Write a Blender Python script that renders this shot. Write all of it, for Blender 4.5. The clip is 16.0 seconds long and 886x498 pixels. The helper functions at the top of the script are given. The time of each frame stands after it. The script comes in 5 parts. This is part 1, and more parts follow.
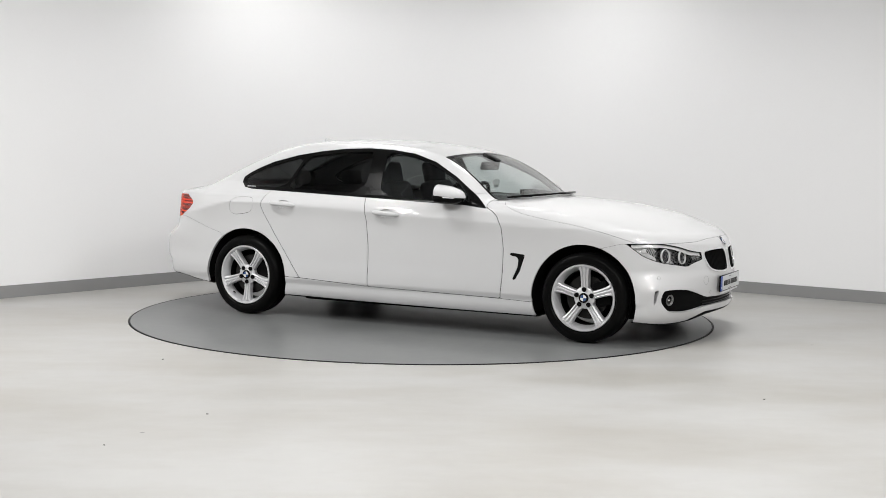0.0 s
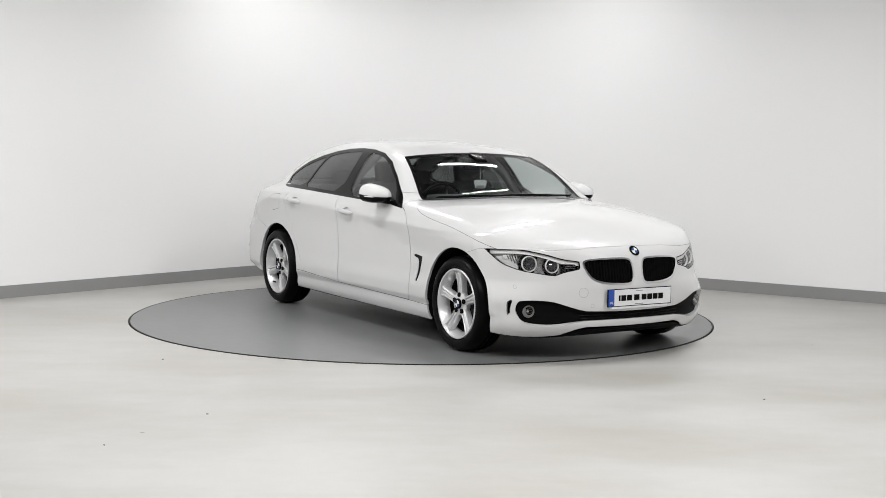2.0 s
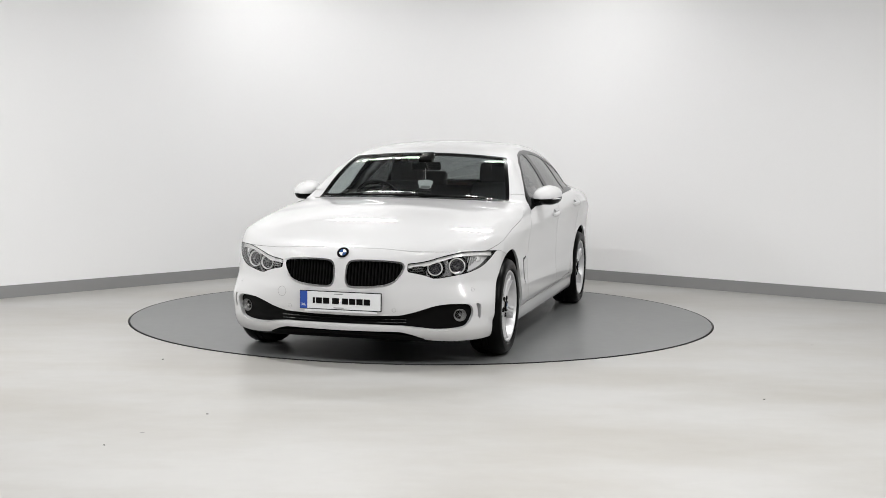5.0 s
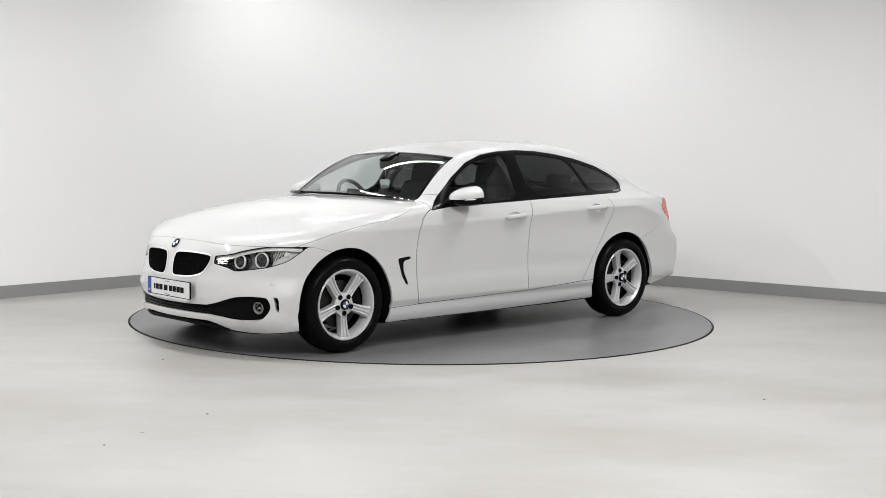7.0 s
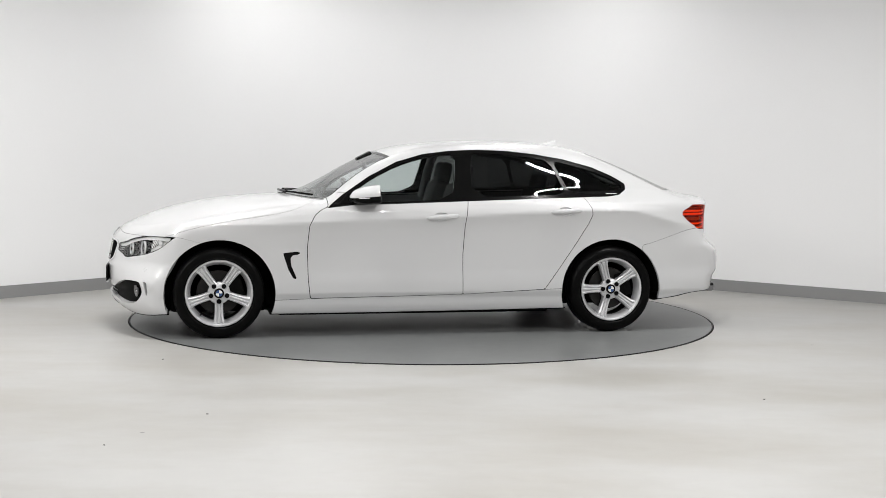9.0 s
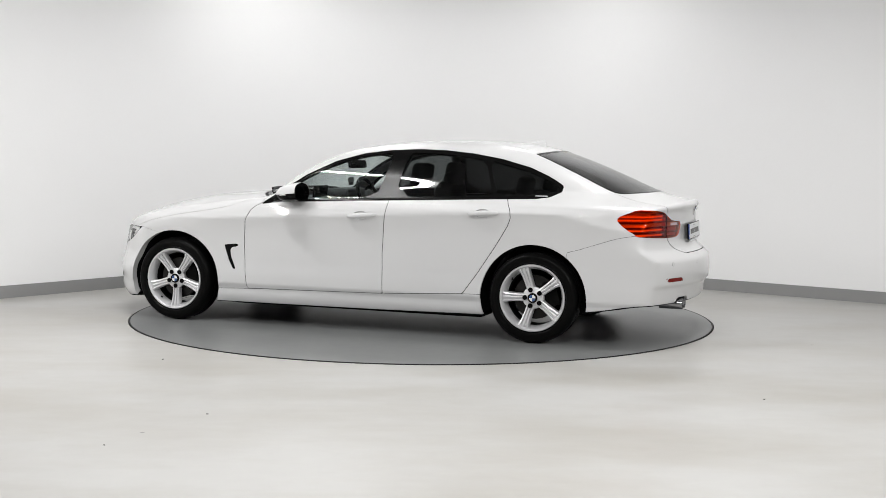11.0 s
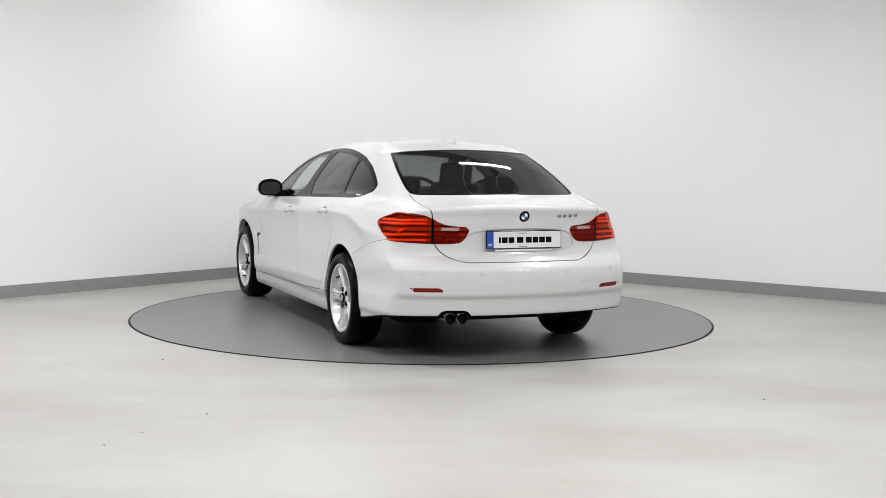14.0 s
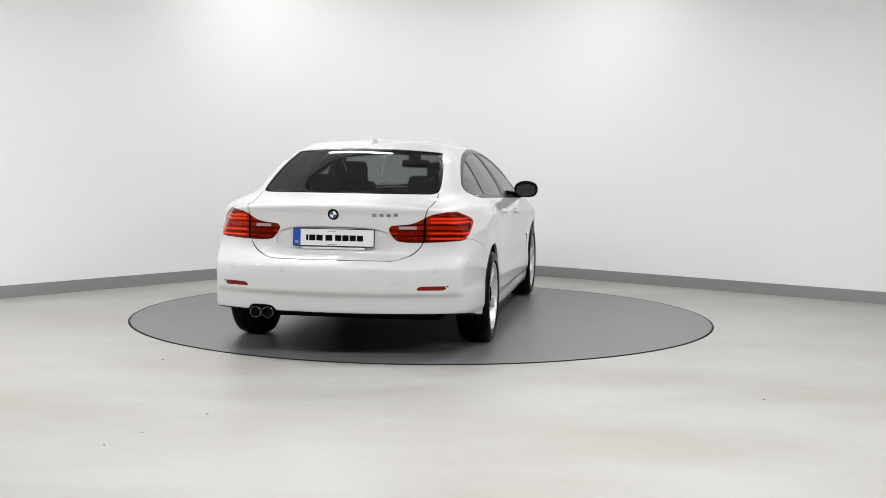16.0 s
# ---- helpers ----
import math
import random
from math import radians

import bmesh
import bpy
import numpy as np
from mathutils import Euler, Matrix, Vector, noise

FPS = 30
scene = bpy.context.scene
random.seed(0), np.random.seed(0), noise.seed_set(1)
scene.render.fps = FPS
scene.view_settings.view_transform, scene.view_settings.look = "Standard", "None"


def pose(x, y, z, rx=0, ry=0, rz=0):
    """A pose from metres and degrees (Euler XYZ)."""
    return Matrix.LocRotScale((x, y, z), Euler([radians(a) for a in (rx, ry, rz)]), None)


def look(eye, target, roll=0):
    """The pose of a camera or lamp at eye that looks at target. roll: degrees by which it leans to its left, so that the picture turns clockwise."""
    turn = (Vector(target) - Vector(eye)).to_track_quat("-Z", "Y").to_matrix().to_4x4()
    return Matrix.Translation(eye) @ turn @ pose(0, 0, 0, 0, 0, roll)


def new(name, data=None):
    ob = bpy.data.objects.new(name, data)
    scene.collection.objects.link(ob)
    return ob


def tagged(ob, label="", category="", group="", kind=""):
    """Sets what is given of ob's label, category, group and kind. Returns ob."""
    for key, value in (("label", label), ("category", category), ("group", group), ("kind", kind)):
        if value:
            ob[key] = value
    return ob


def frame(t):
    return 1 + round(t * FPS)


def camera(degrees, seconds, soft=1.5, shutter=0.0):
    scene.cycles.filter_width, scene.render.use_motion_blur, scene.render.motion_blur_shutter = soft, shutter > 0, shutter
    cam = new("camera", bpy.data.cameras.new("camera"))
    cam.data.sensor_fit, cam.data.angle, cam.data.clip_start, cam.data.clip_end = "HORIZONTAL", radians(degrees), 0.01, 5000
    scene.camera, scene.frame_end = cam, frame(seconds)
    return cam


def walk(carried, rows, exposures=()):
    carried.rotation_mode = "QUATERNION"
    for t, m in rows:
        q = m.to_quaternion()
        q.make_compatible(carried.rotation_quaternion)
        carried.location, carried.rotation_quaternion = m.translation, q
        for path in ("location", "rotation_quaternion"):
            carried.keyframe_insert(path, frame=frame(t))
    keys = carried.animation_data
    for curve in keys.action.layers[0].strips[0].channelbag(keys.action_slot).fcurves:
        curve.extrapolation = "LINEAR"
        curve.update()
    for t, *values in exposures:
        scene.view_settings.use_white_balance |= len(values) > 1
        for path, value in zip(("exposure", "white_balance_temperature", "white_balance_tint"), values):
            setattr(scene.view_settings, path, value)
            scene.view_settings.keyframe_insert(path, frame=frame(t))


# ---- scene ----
# ---------------------------------------------------------------- camera
EYE = Vector((0.0, -9.721, 1.324))
WAY = Vector((0.01622, 0.99649, -0.08209))
cam = camera(39.465, 16.0, soft=0.6)
STAND = look(EYE, EYE + WAY * 8, 0.716)
walk(cam, [(0.0, STAND), (16.0, STAND)])


def heading(t):
    """Degrees that the turntable has turned at t seconds."""
    return TURN[0] + t * (TURN[1] + t * (TURN[2] + t * TURN[3]))


TURN = (-28.0848, -15.5867, -0.00526819, -0.000439325)
CAR_OFF = (0.213, 0.172)

# ---------------------------------------------------------------- light
world = bpy.data.worlds.new("studio_world")
scene.world = world
world.use_nodes = True
world.node_tree.nodes["Background"].inputs[0].default_value = (0.9, 0.93, 1.0, 1)
world.node_tree.nodes["Background"].inputs[1].default_value = 0.05
scene.view_settings.exposure = 0.0
LAMP_POWER = 130.0


# ---------------------------------------------------------------- materials
def material(name, color, rough=0.5, metal=0.0, coat=0.0, grain=0.0, grain_scale=40.0, bump=0.0, vary=0.0, vary_scale=3.0,
             glass=0.0, ior=1.45, rough_vary=0.0, spec=0.5):
    m = bpy.data.materials.new(name)
    m.use_nodes = True
    nt = m.node_tree
    b = nt.nodes["Principled BSDF"]
    b.inputs["Base Color"].default_value = (*color, 1)
    b.inputs["Roughness"].default_value = rough
    b.inputs["Metallic"].default_value = metal
    b.inputs["Coat Weight"].default_value = coat
    b.inputs["Coat Roughness"].default_value = 0.03
    b.inputs["Transmission Weight"].default_value = glass
    b.inputs["IOR"].default_value = ior
    b.inputs["Specular IOR Level"].default_value = spec
    if grain or vary or bump or rough_vary:
        co = nt.nodes.new("ShaderNodeTexCoord")
        n1 = nt.nodes.new("ShaderNodeTexNoise")
        n1.inputs["Scale"].default_value = vary_scale
        n1.inputs["Detail"].default_value = 5
        n2 = nt.nodes.new("ShaderNodeTexNoise")
        n2.inputs["Scale"].default_value = grain_scale
        n2.inputs["Detail"].default_value = 3
        for n in (n1, n2):
            nt.links.new(co.outputs["Object"], n.inputs["Vector"])
        mix = nt.nodes.new("ShaderNodeMath")
        mix.operation = "MULTIPLY_ADD"
        mix.inputs[1].default_value = 2 * vary
        mix.inputs[2].default_value = 1 - vary
        nt.links.new(n1.outputs["Fac"], mix.inputs[0])
        mix2 = nt.nodes.new("ShaderNodeMath")
        mix2.operation = "MULTIPLY_ADD"
        mix2.inputs[1].default_value = 2 * grain
        nt.links.new(n2.outputs["Fac"], mix2.inputs[0])
        add = nt.nodes.new("ShaderNodeMath")
        add.operation = "SUBTRACT"
        add.inputs[1].default_value = grain
        nt.links.new(mix.outputs[0], mix2.inputs[2])
        nt.links.new(mix2.outputs[0], add.inputs[0])
        sc = nt.nodes.new("ShaderNodeVectorMath")
        sc.operation = "SCALE"
        sc.inputs[0].default_value = color
        nt.links.new(add.outputs[0], sc.inputs["Scale"])
        nt.links.new(sc.outputs[0], b.inputs["Base Color"])
        if rough_vary:
            rr = nt.nodes.new("ShaderNodeMapRange")
            rr.inputs["To Min"].default_value = max(0.02, rough - rough_vary)
            rr.inputs["To Max"].default_value = rough + rough_vary
            nt.links.new(n1.outputs["Fac"], rr.inputs["Value"])
            nt.links.new(rr.outputs[0], b.inputs["Roughness"])
        if bump:
            bp = nt.nodes.new("ShaderNodeBump")
            bp.inputs["Strength"].default_value = bump
            bp.inputs["Distance"].default_value = 0.002
            nt.links.new(n2.outputs["Fac"], bp.inputs["Height"])
            nt.links.new(bp.outputs[0], b.inputs["Normal"])
    return m


def glow(name, color, strength):
    m = bpy.data.materials.new(name)
    m.use_nodes = True
    b = m.node_tree.nodes["Principled BSDF"]
    b.inputs["Base Color"].default_value = (*color, 1)
    b.inputs["Emission Color"].default_value = (*color, 1)
    b.inputs["Emission Strength"].default_value = strength
    return m


def tinted(name, color, gloss=0.02):
    """Thin pane: a transparent sheet with a mirror coat by Fresnel."""
    m = bpy.data.materials.new(name)
    m.use_nodes = True
    nt = m.node_tree
    nt.nodes.clear()
    out = nt.nodes.new("ShaderNodeOutputMaterial")
    mix = nt.nodes.new("ShaderNodeMixShader")
    tr = nt.nodes.new("ShaderNodeBsdfTransparent")
    tr.inputs[0].default_value = (*color, 1)
    gl = nt.nodes.new("ShaderNodeBsdfGlossy")
    gl.inputs["Roughness"].default_value = 0.0
    lw = nt.nodes.new("ShaderNodeLayerWeight")
    lw.inputs[0].default_value = 0.5
    pw = nt.nodes.new("ShaderNodeMath")
    pw.operation = "POWER"
    pw.inputs[1].default_value = 4.0
    fr = nt.nodes.new("ShaderNodeMath")
    fr.operation = "MULTIPLY_ADD"
    fr.inputs[1].default_value, fr.inputs[2].default_value = 0.90 - gloss, gloss
    nt.links.new(lw.outputs["Facing"], pw.inputs[0])
    nt.links.new(pw.outputs[0], fr.inputs[0])
    nt.links.new(fr.outputs[0], mix.inputs[0])
    nt.links.new(tr.outputs[0], mix.inputs[1])
    nt.links.new(gl.outputs[0], mix.inputs[2])
    nt.links.new(mix.outputs[0], out.inputs[0])
    return m


M_WALL = material("wall_paint", (0.88, 0.88, 0.885), 0.75, vary=0.012, vary_scale=0.6, grain=0.01, grain_scale=60, bump=0.05)
M_SKIRT = material("skirting_grey", (0.27, 0.27, 0.27), 0.5, vary=0.04, vary_scale=2)
M_CEIL = material("ceiling_paint", (0.22, 0.22, 0.225), 0.8, vary=0.02)
M_PAINT = material("white_car_paint", (0.62, 0.62, 0.625), 0.40, coat=1.0, grain=0.006, grain_scale=900)
M_BLACK = material("black_trim", (0.004, 0.004, 0.004), 0.2, spec=0.12, grain=0.1, grain_scale=200)
M_PLASTIC = material("dark_plastic", (0.004, 0.004, 0.004), 0.5, spec=0.05, grain=0.15, grain_scale=300, bump=0.15)
M_SEAL = material("seam_rubber", (0.006, 0.006, 0.006), 0.9, spec=0.1, grain=0.1)
M_TYRE = material("tyre_rubber", (0.0035, 0.0035, 0.0035), 0.32, spec=0.07, grain=0.2, grain_scale=120, bump=0.3, vary=0.15, vary_scale=8)
M_ALLOY = material("silver_alloy", (0.70, 0.70, 0.71), 0.38, metal=0.6, coat=0.4, grain=0.02, grain_scale=400)
M_DISC = material("brake_steel", (0.03, 0.029, 0.028), 0.45, metal=0.9, vary=0.2, vary_scale=20)
M_CHROME = material("chrome", (0.88, 0.88, 0.89), 0.10, metal=1.0, grain=0.02, grain_scale=50)
M_WIND = tinted("clear_glass", (0.78, 0.83, 0.82), 0.07)
M_TINT = tinted("privacy_glass", (0.11, 0.115, 0.115), 0.05)
M_REARGLASS = tinted("rear_glass", (0.30, 0.315, 0.315), 0.14)
M_LAMPGLASS = tinted("lamp_glass", (0.95, 0.95, 0.95), 0.05)
M_DKRED = material("dark_red_lens", (0.17, 0.008, 0.005), 0.25, spec=0.25, vary=0.1, vary_scale=20)
M_LAMPBACK = material("lamp_housing", (0.62, 0.62, 0.63), 0.18, metal=0.9, vary=0.25, vary_scale=30, grain_scale=45, bump=1.0)
M_FOG = material("fog_lamp_bowl", (0.22, 0.22, 0.22), 0.3, metal=0.3, grain=0.2, grain_scale=90, bump=0.3)
M_FABRIC = material("black_seat_cloth", (0.045, 0.045, 0.047), 0.85, grain=0.2, grain_scale=150, bump=0.3)
M_LINER = material("grey_headliner", (0.24, 0.24, 0.24), 0.9, grain=0.05)
M_DASH = material("dashboard_plastic", (0.055, 0.057, 0.06), 0.6, grain=0.1, grain_scale=250, bump=0.2)
M_REDGLASS = tinted("red_lamp_glass", (1.0, 0.25, 0.045), 0.02)
M_HALO = material("frosted_ring", (0.88, 0.88, 0.88), 0.2, grain=0.02, coat=1.0)
M_LENS = material("projector_lens", (0.03, 0.03, 0.035), 0.03, coat=1.0, grain=0.05)
M_TAILBACK = material("tail_reflector", (0.55, 0.30, 0.16), 0.25, metal=0.5, grain=0.15, grain_scale=120, bump=0.4)
M_PIPEGLOW = material("light_pipe_plastic", (0.92, 0.42, 0.16), 0.35, grain=0.1, grain_scale=90)
M_SMOKE = material("smoked_strip", (0.06, 0.008, 0.005), 0.2, grain=0.1)
M_CLEARBAR = material("clear_lens_bar", (0.45, 0.30, 0.28), 0.15, coat=1.0, grain=0.15, grain_scale=200)
M_PIPE = material("smoked_chrome", (0.28, 0.28, 0.29), 0.15, metal=1.0, grain=0.05)
# mirror tint kept dark to stand in for a dark reflection
M_MIRROR = material("mirror_glass", (0.10, 0.10, 0.11), 0.02, metal=1.0, grain=0.01)
M_ROUNDEL = material("badge_blue", (0.03, 0.08, 0.22), 0.2, coat=1.0, grain=0.02)
M_BEIGE = material("tag_white", (0.7, 0.7, 0.7), 0.6, grain=0.03)
M_PLATE = material("plate_white", (0.72, 0.73, 0.74), 0.35, grain=0.02)
M_BLUE = material("plate_blue", (0.02, 0.07, 0.35), 0.35, grain=0.02)
M_TURN = material("turntable_grey", (0.160, 0.165, 0.164), 0.34, vary=0.24, vary_scale=1.6, grain=0.10, grain_scale=12, rough_vary=0.06)
M_RIMSTEEL = material("turntable_rim", (0.008, 0.008, 0.008), 0.6, vary=0.2)
M_FIXTURE = material("fixture_white", (0.7, 0.7, 0.7), 0.5, vary=0.02)
M_TUBE = glow("light_tube", (1.0, 0.99, 0.97), 9.0)


def floor_material():
    m = bpy.data.materials.new("pale_epoxy_floor")
    m.use_nodes = True
    nt = m.node_tree
    b = nt.nodes["Principled BSDF"]
    co = nt.nodes.new("ShaderNodeTexCoord")
    big = nt.nodes.new("ShaderNodeTexNoise")
    big.inputs["Scale"].default_value = 0.55
    big.inputs["Detail"].default_value = 6
    big.inputs["Roughness"].default_value = 0.6
    mp = nt.nodes.new("ShaderNodeMapping")
    mp.inputs["Scale"].default_value = (1.0, 2.2, 1.0)
    nt.links.new(co.outputs["Object"], mp.inputs[0])
    nt.links.new(mp.outputs[0], big.inputs["Vector"])
    ramp = nt.nodes.new("ShaderNodeValToRGB")
    e = ramp.color_ramp.elements
    e[0].position, e[0].color = 0.30, (0.345, 0.330, 0.300, 1)
    e[1].position, e[1].color = 0.60, (0.435, 0.431, 0.420, 1)
    nt.links.new(big.outputs["Fac"], ramp.inputs[0])
    fine = nt.nodes.new("ShaderNodeTexNoise")
    fine.inputs["Scale"].default_value = 7.0
    fine.inputs["Detail"].default_value = 8
    nt.links.new(co.outputs["Object"], fine.inputs["Vector"])
    fr = nt.nodes.new("ShaderNodeMapRange")
    fr.inputs["To Min"].default_value, fr.inputs["To Max"].default_value = 0.95, 1.05
    nt.links.new(fine.outputs["Fac"], fr.inputs["Value"])
    speck = nt.nodes.new("ShaderNodeTexVoronoi")
    speck.inputs["Scale"].default_value = 1.6
    nt.links.new(co.outputs["Object"], speck.inputs["Vector"])
    sp = nt.nodes.new("ShaderNodeMapRange")
    sp.inputs["From Min"].default_value, sp.inputs["From Max"].default_value = 0.012, 0.022
    sp.inputs["To Min"].default_value, sp.inputs["To Max"].default_value = 0.45, 1.0
    nt.links.new(speck.outputs["Distance"], sp.inputs["Value"])
    mu = nt.nodes.new("ShaderNodeMath")
    mu.operation = "MULTIPLY"
    nt.links.new(fr.outputs[0], mu.inputs[0])
    nt.links.new(sp.outputs[0], mu.inputs[1])
    sc = nt.nodes.new("ShaderNodeVectorMath")
    sc.operation = "SCALE"
    nt.links.new(ramp.outputs[0], sc.inputs[0])
    nt.links.new(mu.outputs[0], sc.inputs["Scale"])
    nt.links.new(sc.outputs[0], b.inputs["Base Color"])
    ro = nt.nodes.new("ShaderNodeMapRange")
    ro.inputs["To Min"].default_value, ro.inputs["To Max"].default_value = 0.30, 0.48
    nt.links.new(big.outputs["Fac"], ro.inputs["Value"])
    nt.links.new(ro.outputs[0], b.inputs["Roughness"])
    return m


M_FLOOR = floor_material()


# ---------------------------------------------------------------- mesh helpers
def finish(me, mat, smooth):
    me.materials.append(mat)
    if smooth:
        me.polygons.foreach_set("use_smooth", [True] * len(me.polygons))
    me.update()


def part(name, bm, mat, parent=None, label="", smooth=True, m=None):
    me = bpy.data.meshes.new(name)
    bmesh.ops.recalc_face_normals(bm, faces=bm.faces)
    bm.to_mesh(me)
    bm.free()
    finish(me, mat, smooth)
    if smooth:
        me.set_sharp_from_angle(angle=radians(38))
    ob = new(name, me)
    if parent:
        ob.parent = parent
    if m:
        ob.matrix_basis = m
    if label:
        tagged(ob, label)
    return ob


def box(bm, sx, sy, sz, m=Matrix(), bevel=0.0, seg=2):
    r = bmesh.ops.create_cube(bm, size=1, matrix=m @ Matrix.Diagonal((sx, sy, sz, 1)))
    if bevel:
        es = list({e for v in r["verts"] for e in v.link_edges})
        bmesh.ops.bevel(bm, geom=es, offset=bevel, segments=seg, profile=0.6, affect="EDGES")


def lathe(bm, profile, n=64, axis="y", m=Matrix(), closed=False):
    """Turns (radius, along) pairs round the axis."""
    rings = []
    for k in range(n):
        a = 2 * math.pi * k / n
        c, s = math.cos(a), math.sin(a)
        ring = []
        for r, h in profile:
            p = {"y": (r * c, h, r * s), "z": (r * c, r * s, h), "x": (h, r * c, r * s)}[axis]
            ring.append(bm.verts.new(m @ Vector(p)))
        rings.append(ring)
    last = len(profile) if closed else len(profile) - 1
    for k in range(n):
        a, b = rings[k], rings[(k + 1) % n]
        for i in range(last):
            j = (i + 1) % len(profile)
            bm.faces.new((a[i], b[i], b[j], a[j]))


def tube(bm, pts, r, n=8, closed=False):
    pts = [Vector(p) for p in pts]
    rings = []
    for i, p in enumerate(pts):
        a = pts[i - 1] if i or closed else p
        b = pts[(i + 1) % len(pts)] if i < len(pts) - 1 or closed else p
        d = (b - a).normalized()
        u = d.orthogonal().normalized() if abs(d.z) > 0.95 else d.cross(Vector((0, 0, 1))).normalized()
        w = d.cross(u)
        rings.append([bm.verts.new(p + r * (math.cos(2 * math.pi * k / n) * u + math.sin(2 * math.pi * k / n) * w)) for k in range(n)])
    for i in range(len(rings) - (0 if closed else 1)):
        a, b = rings[i], rings[(i + 1) % len(rings)]
        for k in range(n):
            bm.faces.new((a[k], a[(k + 1) % n], b[(k + 1) % n], b[k]))
    if not closed:
        bm.faces.new(rings[0][::-1])
        bm.faces.new(rings[-1])


def prism(bm, outline, y0, y1, m=Matrix()):
    """Outline of (a, b) pairs in the local xz plane, pushed from y0 to y1."""
    lo = [bm.verts.new(m @ Vector((a, y0, b))) for a, b in outline]
    hi = [bm.verts.new(m @ Vector((a, y1, b))) for a, b in outline]
    n = len(outline)
    bm.faces.new(lo[::-1])
    bm.faces.new(hi)
    for i in range(n):
        bm.faces.new((lo[i], lo[(i + 1) % n], hi[(i + 1) % n], hi[i]))


# ---------------------------------------------------------------- the room
def wall_line():
    """Foot of the curved studio wall, from behind the camera round to behind it again."""
    corner = Vector((-0.354, 4.315))
    dl, dr = Vector((-0.672, -0.74)).normalized(), Vector((0.80, -0.597)).normalized()
    cut_len = 2.3
    half = math.acos(dl.dot(dr)) / 2
    rad = cut_len * math.tan(half)
    mid = corner + (dl + dr).normalized() * (rad / math.sin(half))
    a, b = corner + dl * cut_len, corner + dr * cut_len
    a0 = math.atan2(*(a - mid).yx)
    a1 = math.atan2(*(b - mid).yx)
    pts = [corner + dl * 14.0, a + dl * 6, a + dl * 3]
    pts += [mid + rad * Vector((math.cos(a0 + (a1 - a0) * k / 24), math.sin(a0 + (a1 - a0) * k / 24))) for k in range(25)]
    pts += [b + dr * 3, b + dr * 6, corner + dr * 12.0]
    return pts


LINE = wall_line()
CEILING_Z = 4.6
FLOOR_Z = -0.004


def offset_line(pts, d):
    out = []
    for i, p in enumerate(pts):
        t = (pts[min(i + 1, len(pts) - 1)] - pts[max(i - 1, 0)]).normalized()
        out.append(p + d * Vector((t.y, -t.x)))
    return out


def strip(pts, inner, outer, z0, z1):
    """A band that stands along pts, between two offsets towards the room."""
    bm = bmesh.new()
    a, b = offset_line(pts, inner), offset_line(pts, outer)
    rows = [[bm.verts.new((*p, z)) for p in q] for q, z in ((a, z0), (a, z1), (b, z1), (b, z0))]
    for r in range(4):
        s = rows[(r + 1) % 4]
        for i in range(len(pts) - 1):
            bm.faces.new((rows[r][i], rows[r][i + 1], s[i + 1], s[i]))
    for i in (0, -1):
        bm.faces.new([rows[r][i] for r in range(4)])
    return bm


def build_room():
    ob = part("wall_curved", strip(LINE, -0.15, 0.0, -0.05, CEILING_Z), M_WALL)
    tagged(ob, "smooth white painted studio wall with a rounded corner", "wall", kind="structure")
    ob = part("baseboard", strip(LINE, 0.001, 0.014, -0.006, 0.103), M_SKIRT)
    tagged(ob, "plain grey skirting board along the white wall", "baseboard", kind="structure")
    ends = [LINE[-1], Vector((9.5, -13.0)), Vector((-9.9, -13.0)), LINE[0]]
    ob = part("wall_back", strip(ends, -0.15, 0.0, -0.05, CEILING_Z), M_WALL)
    tagged(ob, "plain white wall behind the camera", "wall", kind="structure")
    for name, z, mat, lab in (("floor", FLOOR_Z, M_FLOOR, "pale cream epoxy floor with faint stains and specks"),
                              ("ceiling", CEILING_Z, M_CEIL, "plain dark grey studio ceiling")):
        bm = bmesh.new()
        loop = [bm.verts.new((*p, z)) for p in offset_line(LINE, -0.1)] + [bm.verts.new((p.x, p.y, z)) for p in ends[1:3]]
        if name == "floor":
            # the round pit in which the turntable lies
            hole = [bm.verts.new((2.262 * math.cos(a), 2.262 * math.sin(a), FLOOR_Z)) for a in np.linspace(0, 2 * math.pi, 129)[:-1]]
            edges = [bm.edges.new((r[i], r[(i + 1) % len(r)])) for r in (loop, hole) for i in range(len(r))]
            bmesh.ops.triangle_fill(bm, edges=edges, use_beauty=True)
            low = [bm.verts.new((v.co.x, v.co.y, -0.12)) for v in hole]
            for i in range(len(hole)):
                bm.faces.new((hole[i], hole[(i + 1) % 128], low[(i + 1) % 128], low[i]))
        else:
            bm.faces.new(loop)
        ob = part(name, bm, mat, smooth=False)
        tagged(ob, lab, name, kind="structure")


def build_turntable():
    bm = bmesh.new()
    lathe(bm, [(0.0005, 0.0), (2.243, 0.0), (2.2455, -0.002), (2.2455, -0.10), (0.0005, -0.10)], 160, "z")
    top = part("turntable", bm, M_TURN)
    tagged(top, "round grey turntable with a black edge set into the pale floor", "turntable")
    bm = bmesh.new()
    lathe(bm, [(2.246, -0.09), (2.246, 0.0), (2.248, 0.0015), (2.251, 0.0012), (2.253, -0.001), (2.254, -0.09)], 160, "z", closed=True)
    part("edge_band", bm, M_RIMSTEEL, top, "black metal edge band")
    return top


